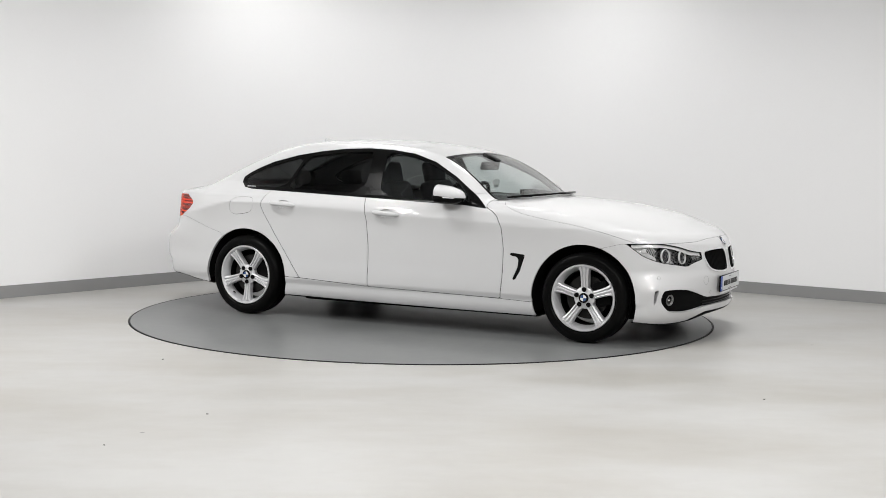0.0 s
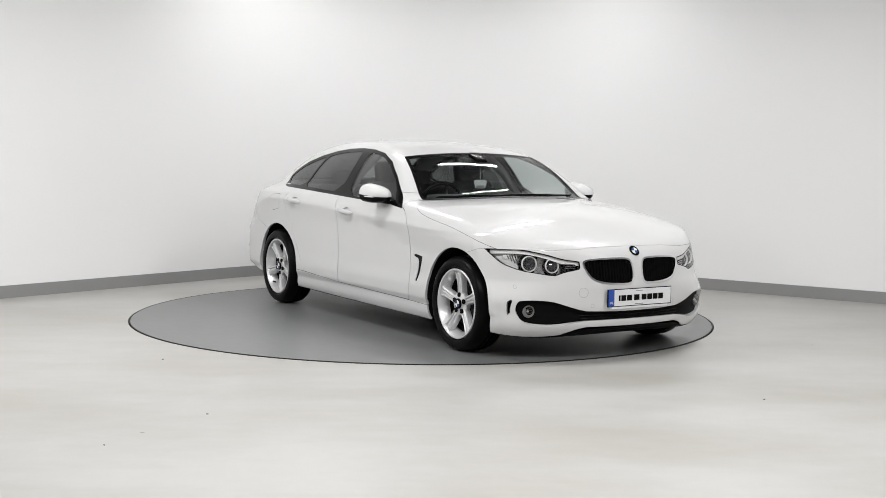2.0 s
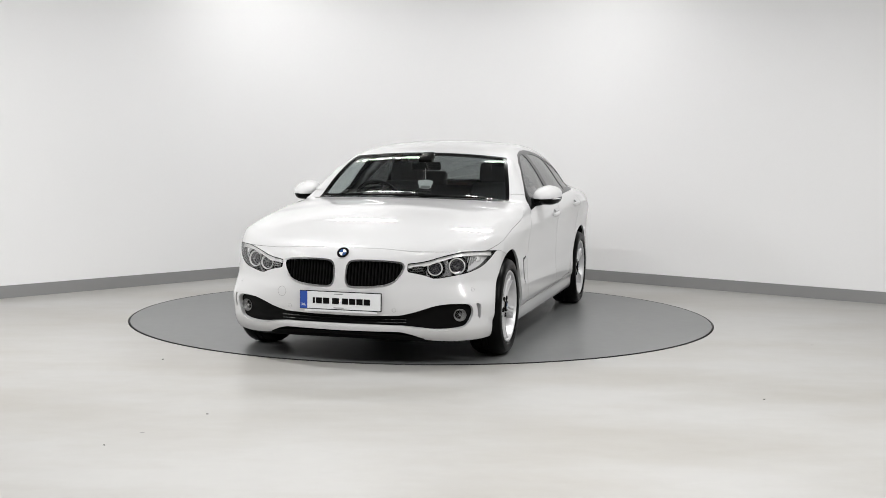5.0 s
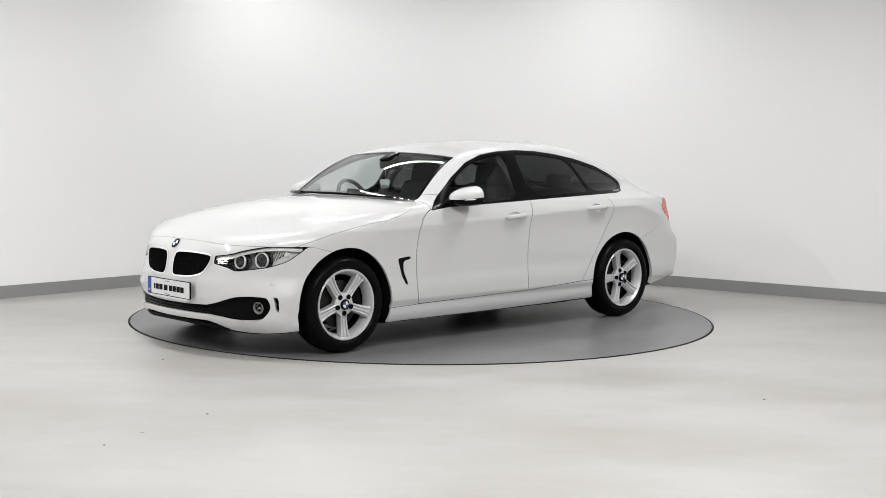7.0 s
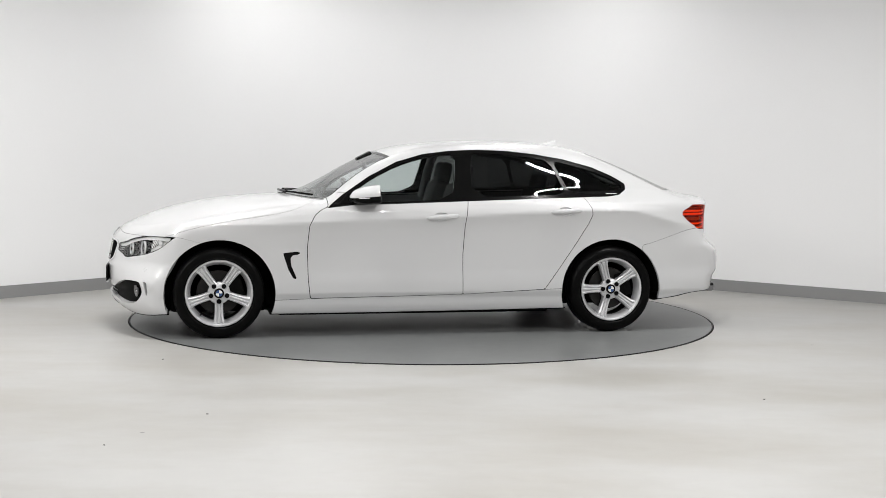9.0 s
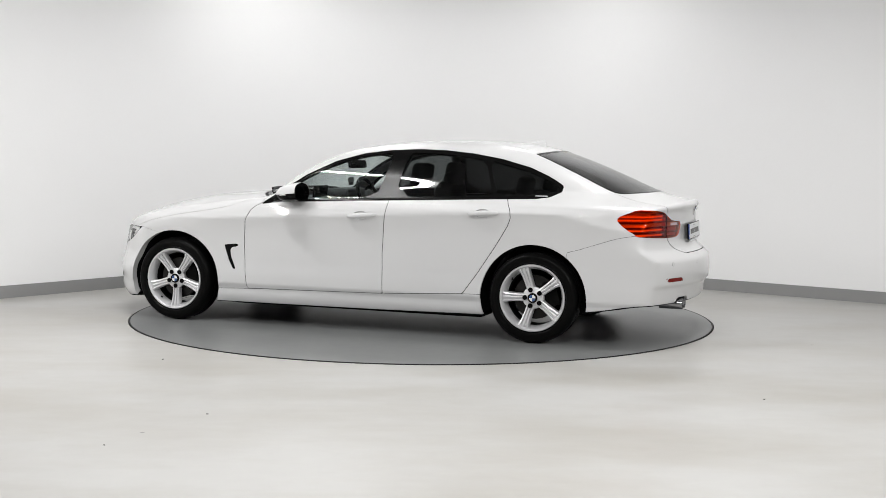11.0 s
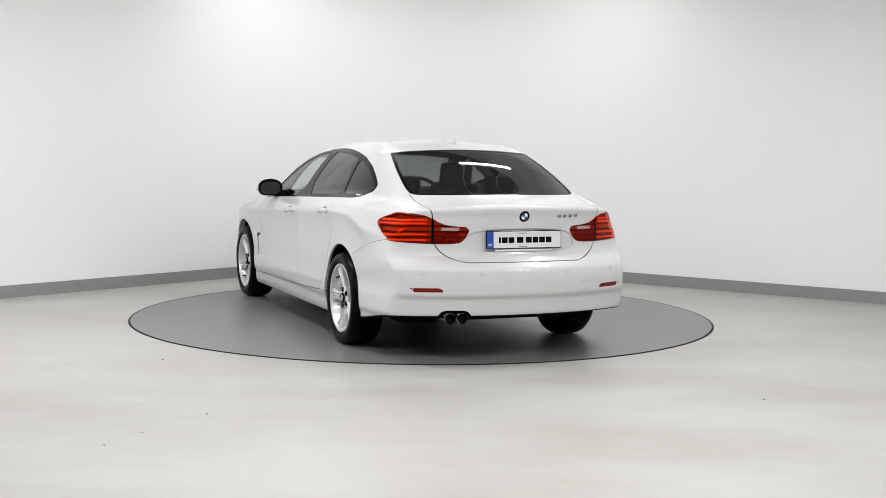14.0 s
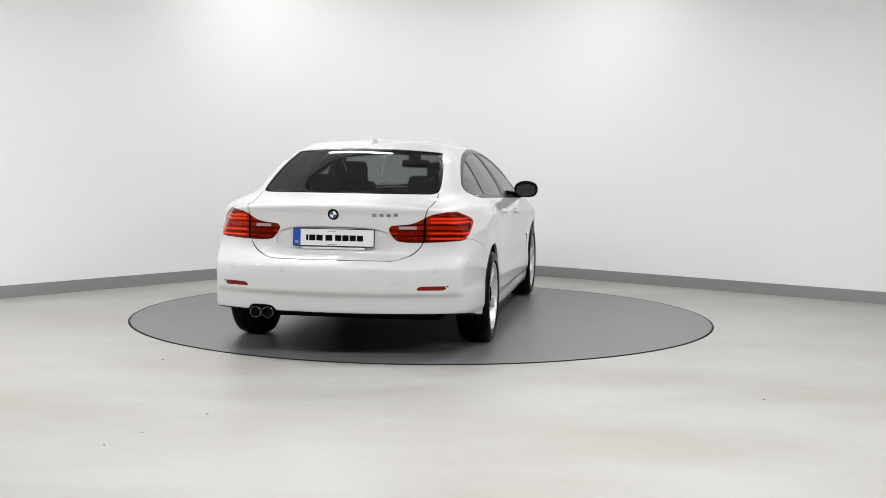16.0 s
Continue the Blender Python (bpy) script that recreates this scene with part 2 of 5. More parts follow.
# middle, height, length, turn and share of the power
# the last one is an added fill light for the flank facing the camera
LAMPS = [(-1.8, -1.45, 3.5, 1.6, -39, 0.95), (2.05, -1.3, 3.5, 1.1, -38, 1.35), (-0.80, 1.85, 3.5, 1.2, -35, 0.52), (0.98, 1.50, 3.5, 1.2, 43, 0.46),
         (-5.2, -3.8, 3.5, 3.0, 47.8, 1.35), (4.5, -5.4, 3.5, 3.0, -36.7, 1.3), (0.0, -5.2, 3.5, 3.0, 0, 1.0)]


def build_lamps():
    for x, y, z, length, turn, share in LAMPS:
        bm = bmesh.new()
        box(bm, length, 0.09, 0.06, bevel=0.008)
        body = part("ceiling_light", bm, M_FIXTURE)
        body.matrix_basis = pose(x, y, z, 0, 0, turn)
        tagged(body, "long white batten light fixed under the ceiling, out of view", "ceiling light", "studio batten lights")
        bm = bmesh.new()
        box(bm, length - 0.04, 0.045, 0.02, pose(0, 0, -0.04), bevel=0.006)
        part("diffuser", bm, M_TUBE, body, "glowing white diffuser")
        for s in (-1, 1):
            bm = bmesh.new()
            box(bm, 0.02, 0.02, CEILING_Z - z - 0.03, pose(s * length * 0.4, 0, (CEILING_Z - z + 0.03) / 2))
            part("hanger", bm, M_FIXTURE, body)
        li = bpy.data.lights.new("batten_lamp", "AREA")
        li.shape, li.size, li.size_y = "RECTANGLE", length, 0.045
        li.energy = LAMP_POWER * share * length / 3.0
        li.color = (1.0, 0.995, 0.985)
        lo = new("batten_lamp", li)
        lo.matrix_basis = pose(x, y, z - 0.06, 0, 0, turn)


build_room()
TABLE = build_turntable()
build_lamps()


# ---------------------------------------------------------------- the car's form
def smooth_curve(xs, ys, soft=0.0):
    """A monotone cubic through the points, as a function on arrays."""
    xs, ys = np.array(xs, float), np.array(ys, float)
    h = np.diff(xs)
    d = np.diff(ys) / h
    m = np.zeros(len(xs))
    m[0], m[-1] = d[0], d[-1]
    for i in range(1, len(xs) - 1):
        if d[i - 1] * d[i] > 0:
            w1, w2 = 2 * h[i] + h[i - 1], h[i] + 2 * h[i - 1]
            m[i] = (w1 + w2) / (w1 / d[i - 1] + w2 / d[i])

    def raw(x):
        x = np.clip(x, xs[0], xs[-1])
        i = np.clip(np.searchsorted(xs, x) - 1, 0, len(xs) - 2)
        t = (x - xs[i]) / h[i]
        return (ys[i] * (1 + 2 * t) * (1 - t) ** 2 + m[i] * h[i] * t * (1 - t) ** 2
                + ys[i + 1] * t * t * (3 - 2 * t) + m[i + 1] * h[i] * t * t * (t - 1))
    if not soft:
        return raw
    # ease the joints between the pieces
    grid = np.linspace(xs[0] - 4 * soft, xs[-1] + 4 * soft, int((xs[-1] - xs[0] + 8 * soft) / (soft / 8)))
    val = raw(grid)
    k = np.exp(-0.5 * (np.arange(-24, 25) / 8.0) ** 2)
    val = np.convolve(np.pad(val, 24, mode="edge"), k / k.sum(), mode="valid")
    return lambda x: np.interp(x, grid, val)


def step(a, b, x):
    t = np.clip((x - a) / (b - a), 0, 1)
    return t * t * (3 - 2 * t)


def smax(a, b, k):
    h = np.clip(0.5 + 0.5 * (a - b) / k, 0, 1)
    return b + (a - b) * h + k * h * (1 - h)


# height of the middle line: boot lip, rear window, roof, windscreen, bonnet, nose
TOP = smooth_curve((-2.50, -2.36, -2.25, -2.13, -1.95, -1.783, -1.45, -1.31, -1.08, -0.85, -0.62, -0.40, -0.18, 0.085, 0.26, 0.475, 0.646, 0.83, 0.92, 1.0, 1.13, 1.33, 1.53, 1.73, 1.92, 2.03, 2.10, 2.16, 2.25),
                   (0.945, 0.968, 0.985, 1.015, 1.088, 1.160, 1.286, 1.328, 1.366, 1.380, 1.384, 1.378, 1.362, 1.325, 1.268, 1.160, 1.068, 0.987, 0.972, 0.968, 0.958, 0.942, 0.912, 0.868, 0.800, 0.755, 0.715, 0.66, 0.50), 0.045)
BOW = smooth_curve((-2.5, -2.1, -1.4, -0.9, -0.3, 0.2, 0.36, 0.56, 0.72, 0.95, 1.3, 2.2), (-0.25, -0.45, -0.28, -0.05, 0.02, 0.08, 0.12, 0.25, 0.46, 0.45, 0.05, 0.05), 0.05)
CROWN = smooth_curve((-2.5, -2.0, -1.4, -0.6, 0.1, 0.5, 0.95, 1.3, 1.9, 2.2), (0.06, 0.06, 0.09, 0.12, 0.11, 0.05, 0.06, 0.12, 0.13, 0.05), 0.05)
WIDTH = smooth_curve((-2.5, -2.2, -2.0, -1.8, -1.4, -0.9, 0.0, 0.8, 1.35, 1.7, 2.0, 2.2), (0.745, 0.826, 0.868, 0.896, 0.910, 0.896, 0.893, 0.893, 0.900, 0.888, 0.845, 0.80), 0.06)
# inset of the side by height
SIDE = smooth_curve((0.10, 0.16, 0.22, 0.27, 0.30, 0.36, 0.48, 0.60, 0.70, 0.762, 0.78, 0.80, 0.84, 0.88, 0.93, 0.965, 1.05, 1.15, 1.25, 1.31, 1.36, 1.45),
                    (0.09, 0.050, 0.030, 0.027, 0.014, 0.013, 0.020, 0.019, 0.012, 0.003, 0.0, 0.005, 0.015, 0.026, 0.040, 0.062, 0.116, 0.180, 0.258, 0.318, 0.392, 0.56), 0.007)
TAPER = smooth_curve((-2.5, -2.0, -1.6, -1.2, -0.7, 0.1, 0.5, 0.75, 1.0), (0.17, 0.15, 0.10, 0.052, 0.012, 0.0, 0.008, 0.03, 0.05), 0.05)
FRONT = smooth_curve((0.08, 0.15, 0.20, 0.25, 0.30, 0.35, 0.45, 0.52, 0.60, 0.66, 0.70, 0.76, 0.82, 0.95),
                     (2.05, 2.10, 2.145, 2.165, 2.160, 2.172, 2.175, 2.165, 2.150, 2.135, 2.118, 2.08, 2.04, 1.95), 0.010)
BACK = smooth_curve((0.10, 0.25, 0.29, 0.36, 0.394, 0.428, 0.50, 0.575, 0.618, 0.66, 0.72, 0.83, 0.90, 0.945, 0.97, 1.05),
                    (-2.30, -2.375, -2.405, -2.420, -2.427, -2.452, -2.456, -2.448, -2.408, -2.362, -2.346, -2.344, -2.348, -2.366, -2.365, -2.33), 0.007)
UNDER = smooth_curve((-2.5, -2.2, -1.78, -1.0, 1.0, 1.75, 1.93, 2.02, 2.08, 2.2), (0.285, 0.280, 0.224, 0.165, 0.152, 0.158, 0.140, 0.150, 0.182, 0.205), 0.02)


def form(p):
    """Below 0 inside the car's closed body."""
    x, y, z = p[:, 0], np.abs(p[:, 1]), p[:, 2]
    y2 = y * y
    xe = x + BOW(x) * y2
    top = (z - (TOP(xe) - CROWN(x) * y2)) * 0.85
    above = step(0.93, 1.04, z)
    # the shoulder crease climbs towards the tail
    climb = np.clip(0.048 - 0.045 * x, 0.0, 0.115) * step(-2.05, -1.45, x) * step(0.50, 0.76, z) * (1 - step(0.87, 0.96, z))
    side = (y - (WIDTH(x) - SIDE(z - climb) - TAPER(x) * above)) * 0.9
    # the front wings lean in above the wheels, the tail above the bumper
    side = side + 0.078 * step(0.60, 0.86, z) * step(-1.80, -2.22, x)
    side = side + 0.055 * step(0.69, 0.90, z) * step(0.95, 1.75, x)
    # the bumper's corners are squarer than the nose above them
    low = 1 - step(0.36, 0.52, z)
    front = (x - (FRONT(z) - (0.40 - 0.06 * low) * y2 - (0.35 - 0.12 * low) * y2 ** 3)) * 0.8
    back = (BACK(z) + 0.28 * y2 + 0.14 * y2 ** 3 - x) * 0.85
    under = UNDER(x) - z
    f = smax(top, side, 0.055)
    f = smax(f, front, 0.035)
    f = smax(f, back, 0.03)
    return smax(f, under, 0.02)


def slope(p, e=0.006):
    g = np.stack([form(p + e * np.eye(3)[i]) - form(p - e * np.eye(3)[i]) for i in range(3)], 1)
    return g / np.maximum(np.linalg.norm(g, axis=1, keepdims=True), 1e-9)


def settle(p):
    """Moves points on to the body's surface."""
    for _ in range(3):
        g = np.stack([form(p + 0.003 * np.eye(3)[i]) - form(p - 0.003 * np.eye(3)[i]) for i in range(3)], 1) / 0.006
        p = p - g * (form(p) / np.maximum((g * g).sum(1), 1e-6))[:, None]
    return p


def skin():
    """The whole outer skin as points and padded faces."""
    ring = np.radians(np.linspace(-90, 270, 301))[:-1]
    ends = np.radians(np.linspace(90, 0, 86))
    rows = [(-1.45, -math.sin(math.pi / 2 - a), math.cos(math.pi / 2 - a)) for a in ends[::-1]]
    rows += [(x, 0.0, 1.0) for x in np.linspace(-1.45, 1.45, 200)[1:-1]]
    rows += [(1.45, math.sin(math.pi / 2 - a), math.cos(math.pi / 2 - a)) for a in ends]
    rows = np.array(rows)
    o = np.zeros((len(rows), len(ring), 3))
    d = np.zeros_like(o)
    o[..., 0] = rows[:, :1]
    o[..., 2] = 0.62
    d[..., 0] = rows[:, 1:2]
    d[..., 1] = rows[:, 2:3] * np.cos(ring)[None]
    d[..., 2] = rows[:, 2:3] * np.sin(ring)[None]
    o, d = o.reshape(-1, 3), d.reshape(-1, 3)
    lo, hi = np.full(len(o), 0.05), np.full(len(o), 1.6)
    for _ in range(26):
        mid = (lo + hi) / 2
        inside = form(o + d * mid[:, None]) < 0
        lo, hi = np.where(inside, mid, lo), np.where(inside, hi, mid)
    pts = o + d * lo[:, None]
    n, w = len(rows), len(ring)
    i, j = np.meshgrid(np.arange(n - 1), np.arange(w), indexing="ij")
    a, b = i * w + j, i * w + (j + 1) % w
    quads = np.stack([a, b, b + w, a + w], -1).reshape(-1, 4)
    faces = np.full((len(quads), 9), -1)
    faces[:, :4] = quads
    return pts, faces


POINTS, SKIN = skin()


def cut(faces, f):
    """Splits faces along f = 0: those below it, and the rest. f takes points and gives a number for each."""
    global POINTS
    if not len(faces):
        return faces, faces
    used = np.unique(faces[faces >= 0])
    val = np.full(len(POINTS), 1.0)
    val[used] = f(POINTS[used])
    val[np.abs(val) < 1e-6] = 1e-6
    v = np.where(faces >= 0, val[np.maximum(faces, 0)], np.nan)
    neg = np.nanmin(v, 1) < 0
    pos = np.nanmax(v, 1) > 0
    both = neg & pos
    inn, out = [], []
    extra, seen = [], {}
    base = len(POINTS)

    def crossing(a, b):
        key = (a, b) if a < b else (b, a)
        if key not in seen:
            a, b = key
            t = val[a] / (val[a] - val[b])
            seen[key] = base + len(extra)
            extra.append(POINTS[a] + (POINTS[b] - POINTS[a]) * t)
        return seen[key]

    for row in faces[both]:
        q = [int(k) for k in row if k >= 0]
        lo, hi = [], []
        for k in range(len(q)):
            a, b = q[k], q[(k + 1) % len(q)]
            (lo if val[a] < 0 else hi).append(a)
            if (val[a] < 0) != (val[b] < 0):
                c = crossing(a, b)
                lo.append(c)
                hi.append(c)
        for loop, store in ((lo, inn), (hi, out)):
            if 3 <= len(loop) <= 9:
                store.append(loop + [-1] * (9 - len(loop)))
    if extra:
        POINTS = np.concatenate([POINTS, settle(np.array(extra))])
    join = lambda keep, more: np.concatenate([faces[keep], np.array(more, int).reshape(-1, 9)])
    return join(neg & ~both, inn), join(pos & ~both, out)


def islands(faces):
    """Splits faces into their unbroken pieces."""
    top = {}

    def root(k):
        while top.setdefault(k, k) != k:
            k = top[k]
        return k
    for row in faces:
        q = [int(k) for k in row if k >= 0]
        for k in q[1:]:
            top[root(k)] = root(q[0])
    key = np.array([root(int(row[0])) for row in faces])
    return [faces[key == k] for k in np.unique(key)]


def polygon(outline):
    """Signed distance to a closed outline of pairs."""
    P = np.array(outline, float)
    Q = np.roll(P, -1, 0)

    def at(a, b):
        best = np.full(len(a), 1e9)
        odd = np.zeros(len(a), bool)
        for (ax, ay), (bx, by) in zip(P, Q):
            ex, ey = bx - ax, by - ay
            t = np.clip(((a - ax) * ex + (b - ay) * ey) / (ex * ex + ey * ey + 1e-12), 0, 1)
            best = np.minimum(best, np.hypot(a - ax - t * ex, b - ay - t * ey))
            if ay != by:
                odd ^= ((ay > b) != (by > b)) & (a < ex * (b - ay) / ey + ax)
        return np.where(odd, -best, best)
    return at


def rounded(outline, rounds=2):
    """Cuts the corners of a closed outline."""
    P = [tuple(p) for p in outline]
    for _ in range(rounds):
        P = [q for i, a in enumerate(P) for b in (P[(i + 1) % len(P)],)
             for q in ((a[0] * .75 + b[0] * .25, a[1] * .75 + b[1] * .25), (a[0] * .25 + b[0] * .75, a[1] * .25 + b[1] * .75))]
    return P


def seen_from_side(outline, sign=0):
    g = polygon(outline)

    def f(p):
        v = g(p[:, 0], p[:, 2])
        return np.maximum(v, 0.35 - (p[:, 1] * sign if sign else np.abs(p[:, 1])))
    return f


def seen_from_end(outline, end, sign=0):
    """Outline in (y, z); sign 1 or -1 keeps one side, 0 takes both as mirror twins."""
    g = polygon(outline)

    def f(p):
        y = np.abs(p[:, 1]) if sign == 0 else p[:, 1] * sign
        return np.maximum(g(y, p[:, 2]), 1.2 - end * p[:, 0])
    return f


def shell(name, faces, mat, parent, label="", lift=0.0, rim=0.0, rim_mat=None):
    """A panel of the skin with exact normals, and an edge of depth rim turned inwards."""
    idx = np.unique(faces[faces >= 0])
    where = np.full(len(POINTS), -1)
    where[idx] = np.arange(len(idx))
    pts = POINTS[idx]
    nrm = slope(pts)
    pts = pts + nrm * lift
    polys = [[int(where[k]) for k in row if k >= 0] for row in faces]
    vnorm = list(map(tuple, nrm))
    verts = list(map(tuple, pts))
    if rim:
        count = {}
        for q in polys:
            for a, b in zip(q, q[1:] + q[:1]):
                count[(a, b)] = count.get((a, b), 0) + 1
        edge = [(a, b) for (a, b) in count if (b, a) not in count]
        for a, b in edge:
            k = len(verts)
            pa, pb = pts[a], pts[b]
            side = np.cross(pb - pa, nrm[a])
            side = side / max(np.linalg.norm(side), 1e-9)
            verts += [tuple(pa), tuple(pb), tuple(pb - nrm[b] * rim), tuple(pa - nrm[a] * rim)]
            vnorm += [tuple(side)] * 4
            polys.append([k + 1, k, k + 3, k + 2])
    me = bpy.data.meshes.new(name)
    me.from_pydata(verts, [], polys)
    finish(me, mat, True)
    me.normals_split_custom_set_from_vertices(vnorm)
    ob = new(name, me)
    ob.parent = parent
    if label:
        tagged(ob, label)
    return ob


CAR = new("car")
tagged(CAR, "glossy white four-door hatchback saloon parked on the turntable", "car")

GAP = 0.0025
SEAL_ROWS = []


def even(f):
    """f scaled to the true distance along the skin."""
    def g(p):
        v = f(p)
        near = np.abs(v) < 0.06
        q = p[near]
        if len(q):
            n = slope(q)
            d = np.stack([f(q + 0.004 * np.eye(3)[i]) - f(q - 0.004 * np.eye(3)[i]) for i in range(3)], 1) / 0.008
            d = d - n * (d * n).sum(1)[:, None]
            v = v.copy()
            v[near] = v[near] / np.maximum(np.linalg.norm(d, axis=1), 0.25)
        return v
    return g


def take(faces, f, gap=GAP):
    """Cuts a panel out along f with a shut line round it: panel, rest."""
    f = even(f) if gap else f
    inner, rest = cut(faces, (lambda p: f(p) + gap)) if gap else cut(faces, f)
    if gap:
        line, rest = cut(rest, lambda p: f(p) - gap)
        SEAL_ROWS.append(line)
    return inner, rest


def sides(name, faces, mat, label="", parent=None, **kw):
    """Left and right twins of a panel as two parts."""
    left, right = cut(faces, lambda p: -p[:, 1])
    return [shell(name, q, mat, parent or CAR, label, **kw) for q in (left, right)]


# outlines, metres from the middle between the axles
WINDOWS = [(.67, .893), (.49, .915), (.17, .925), (-.35, .945), (-.85, .963), (-1.40, .981), (-1.49, .993), (-1.56, 1.03), (-1.565, 1.07), (-1.51, 1.105),
           (-1.448, 1.137), (-1.316, 1.192), (-1.1, 1.248), (-.885, 1.283), (-.673, 1.304), (-.464, 1.310), (-.256, 1.300), (-.05, 1.274), (.153, 1.216), (.354, 1.116), (.554, .985)]
GLASS_FRONT = [(.53, .938), (.53, .938), (.17, .940), (-.23, .957), (-.27, 1.15), (-.29, 1.280), (-.15, 1.270), (-.02, 1.248), (.15, 1.194), (.34, 1.100), (.44, 1.032)]
GLASS_REAR = [(-.37, .970), (-.80, .985), (-1.09, .996), (-1.05, 1.08), (-.99, 1.235), (-.86, 1.257), (-.67, 1.277), (-.47, 1.283), (-.40, 1.281)]
GLASS_QUARTER = [(-1.115, .998), (-1.40, 1.005), (-1.48, 1.016), (-1.535, 1.045), (-1.53, 1.068), (-1.43, 1.118), (-1.30, 1.168), (-1.10, 1.218), (-1.015, 1.237), (-1.07, 1.10)]
DOOR_FRONT = [(.655, 1.0), (.655, .905), (.70, .885), (.745, .850), (.785, .774), (.80, .618), (.793, .40), (.778, .268), (.2, .276), (-.304, .285), (-.300, .573), (-.313, .773), (-.338, .94), (-.345, 1.0)]
DOOR_REAR = [(-.345, 1.0), (-.338, .94), (-.313, .773), (-.300, .573), (-.304, .285), (-.905, .315), (-1.016, .468), (-1.139, .651), (-1.225, .79), (-1.250, .85), (-1.245, .90), (-1.19, 1.0)]
VENT = [(.968, .585), (.846, .598), (.852, .576), (.905, .566), (.915, .555), (.911, .50), (.868, .402), (.892, .404), (.930, .47), (.946, .52)]
FUEL_FLAP = [(-1.56, .775), (-1.37, .795), (-1.33, .83), (-1.325, .90), (-1.36, .925), (-1.54, .915)]
HEADLIGHT = [(.858, .694), (.858, .694), (.77, .698), (.70, .697), (.58, .668), (.505, .641), (.405, .627), (.400, .627), (.400, .577), (.405, .577), (.515, .553), (.55, .533), (.66, .552), (.73, .566), (.80, .603), (.832, .650)]
KIDNEY = [(.380, .634), (.30, .643), (.20, .647), (.09, .645), (.053, .637), (.033, .60), (.031, .52), (.047, .484), (.09, .476), (.24, .482), (.33, .507), (.366, .556), (.386, .60)]
INTAKE = [(-.3, .310), (.34, .311), (.443, .335), (.515, .36), (.582, .381), (.66, .388), (.728, .386), (.760, .380), (.773, .335), (.760, .295), (.736, .252), (.70, .233), (.62, .222), (.54, .225), (.495, .234), (.43, .247), (.36, .258), (-.3, .262)]
AIR_SLIT = [(.783, .388), (.803, .387), (.812, .362), (.806, .305), (.794, .264), (.788, .285), (.793, .325), (.793, .352)]
LOWER_GRILLE = [(-.3, .217), (.36, .217), (.42, .203), (.50, .17), (.50, .10), (-.3, .10)]
TAIL_LAMP = [(1.0, .757), (.85, .75), (.73, .737), (.58, .730), (.422, .731), (.375, .755), (.335, .834), (.45, .842), (.51, .853), (.59, .900), (.65, .915), (.72, .922), (1.0, .918)]
TAIL_SIDE = [(-2.6, .70), (-2.11, .70), (-2.095, .755), (-2.03, .79), (-1.975, .838), (-1.962, .862), (-1.985, .882), (-2.06, .910), (-2.13, .95), (-2.6, .95)]
EXHAUST_BAY = [(.345, .10), (.352, .295), (.375, .320), (.40, .328), (.51, .328), (.535, .320), (.553, .295), (.56, .10)]
CUP_FRONT = [(-.14 + .062 * math.cos(a), .836 + .030 * math.sin(a)) for a in np.linspace(0, 6.283, 17)[:-1]]
CUP_REAR = [(-1.05 + .062 * math.cos(a), .876 + .030 * math.sin(a)) for a in np.linspace(0, 6.283, 17)[:-1]]
REFLECTOR = [(.737, .470), (.556, .470), (.527, .444), (.700, .443)]
PLATE_BAY = [(-.3, .825), (.325, .825), (.385, .735), (.36, .700), (.33, .680), (-.3, .680)]


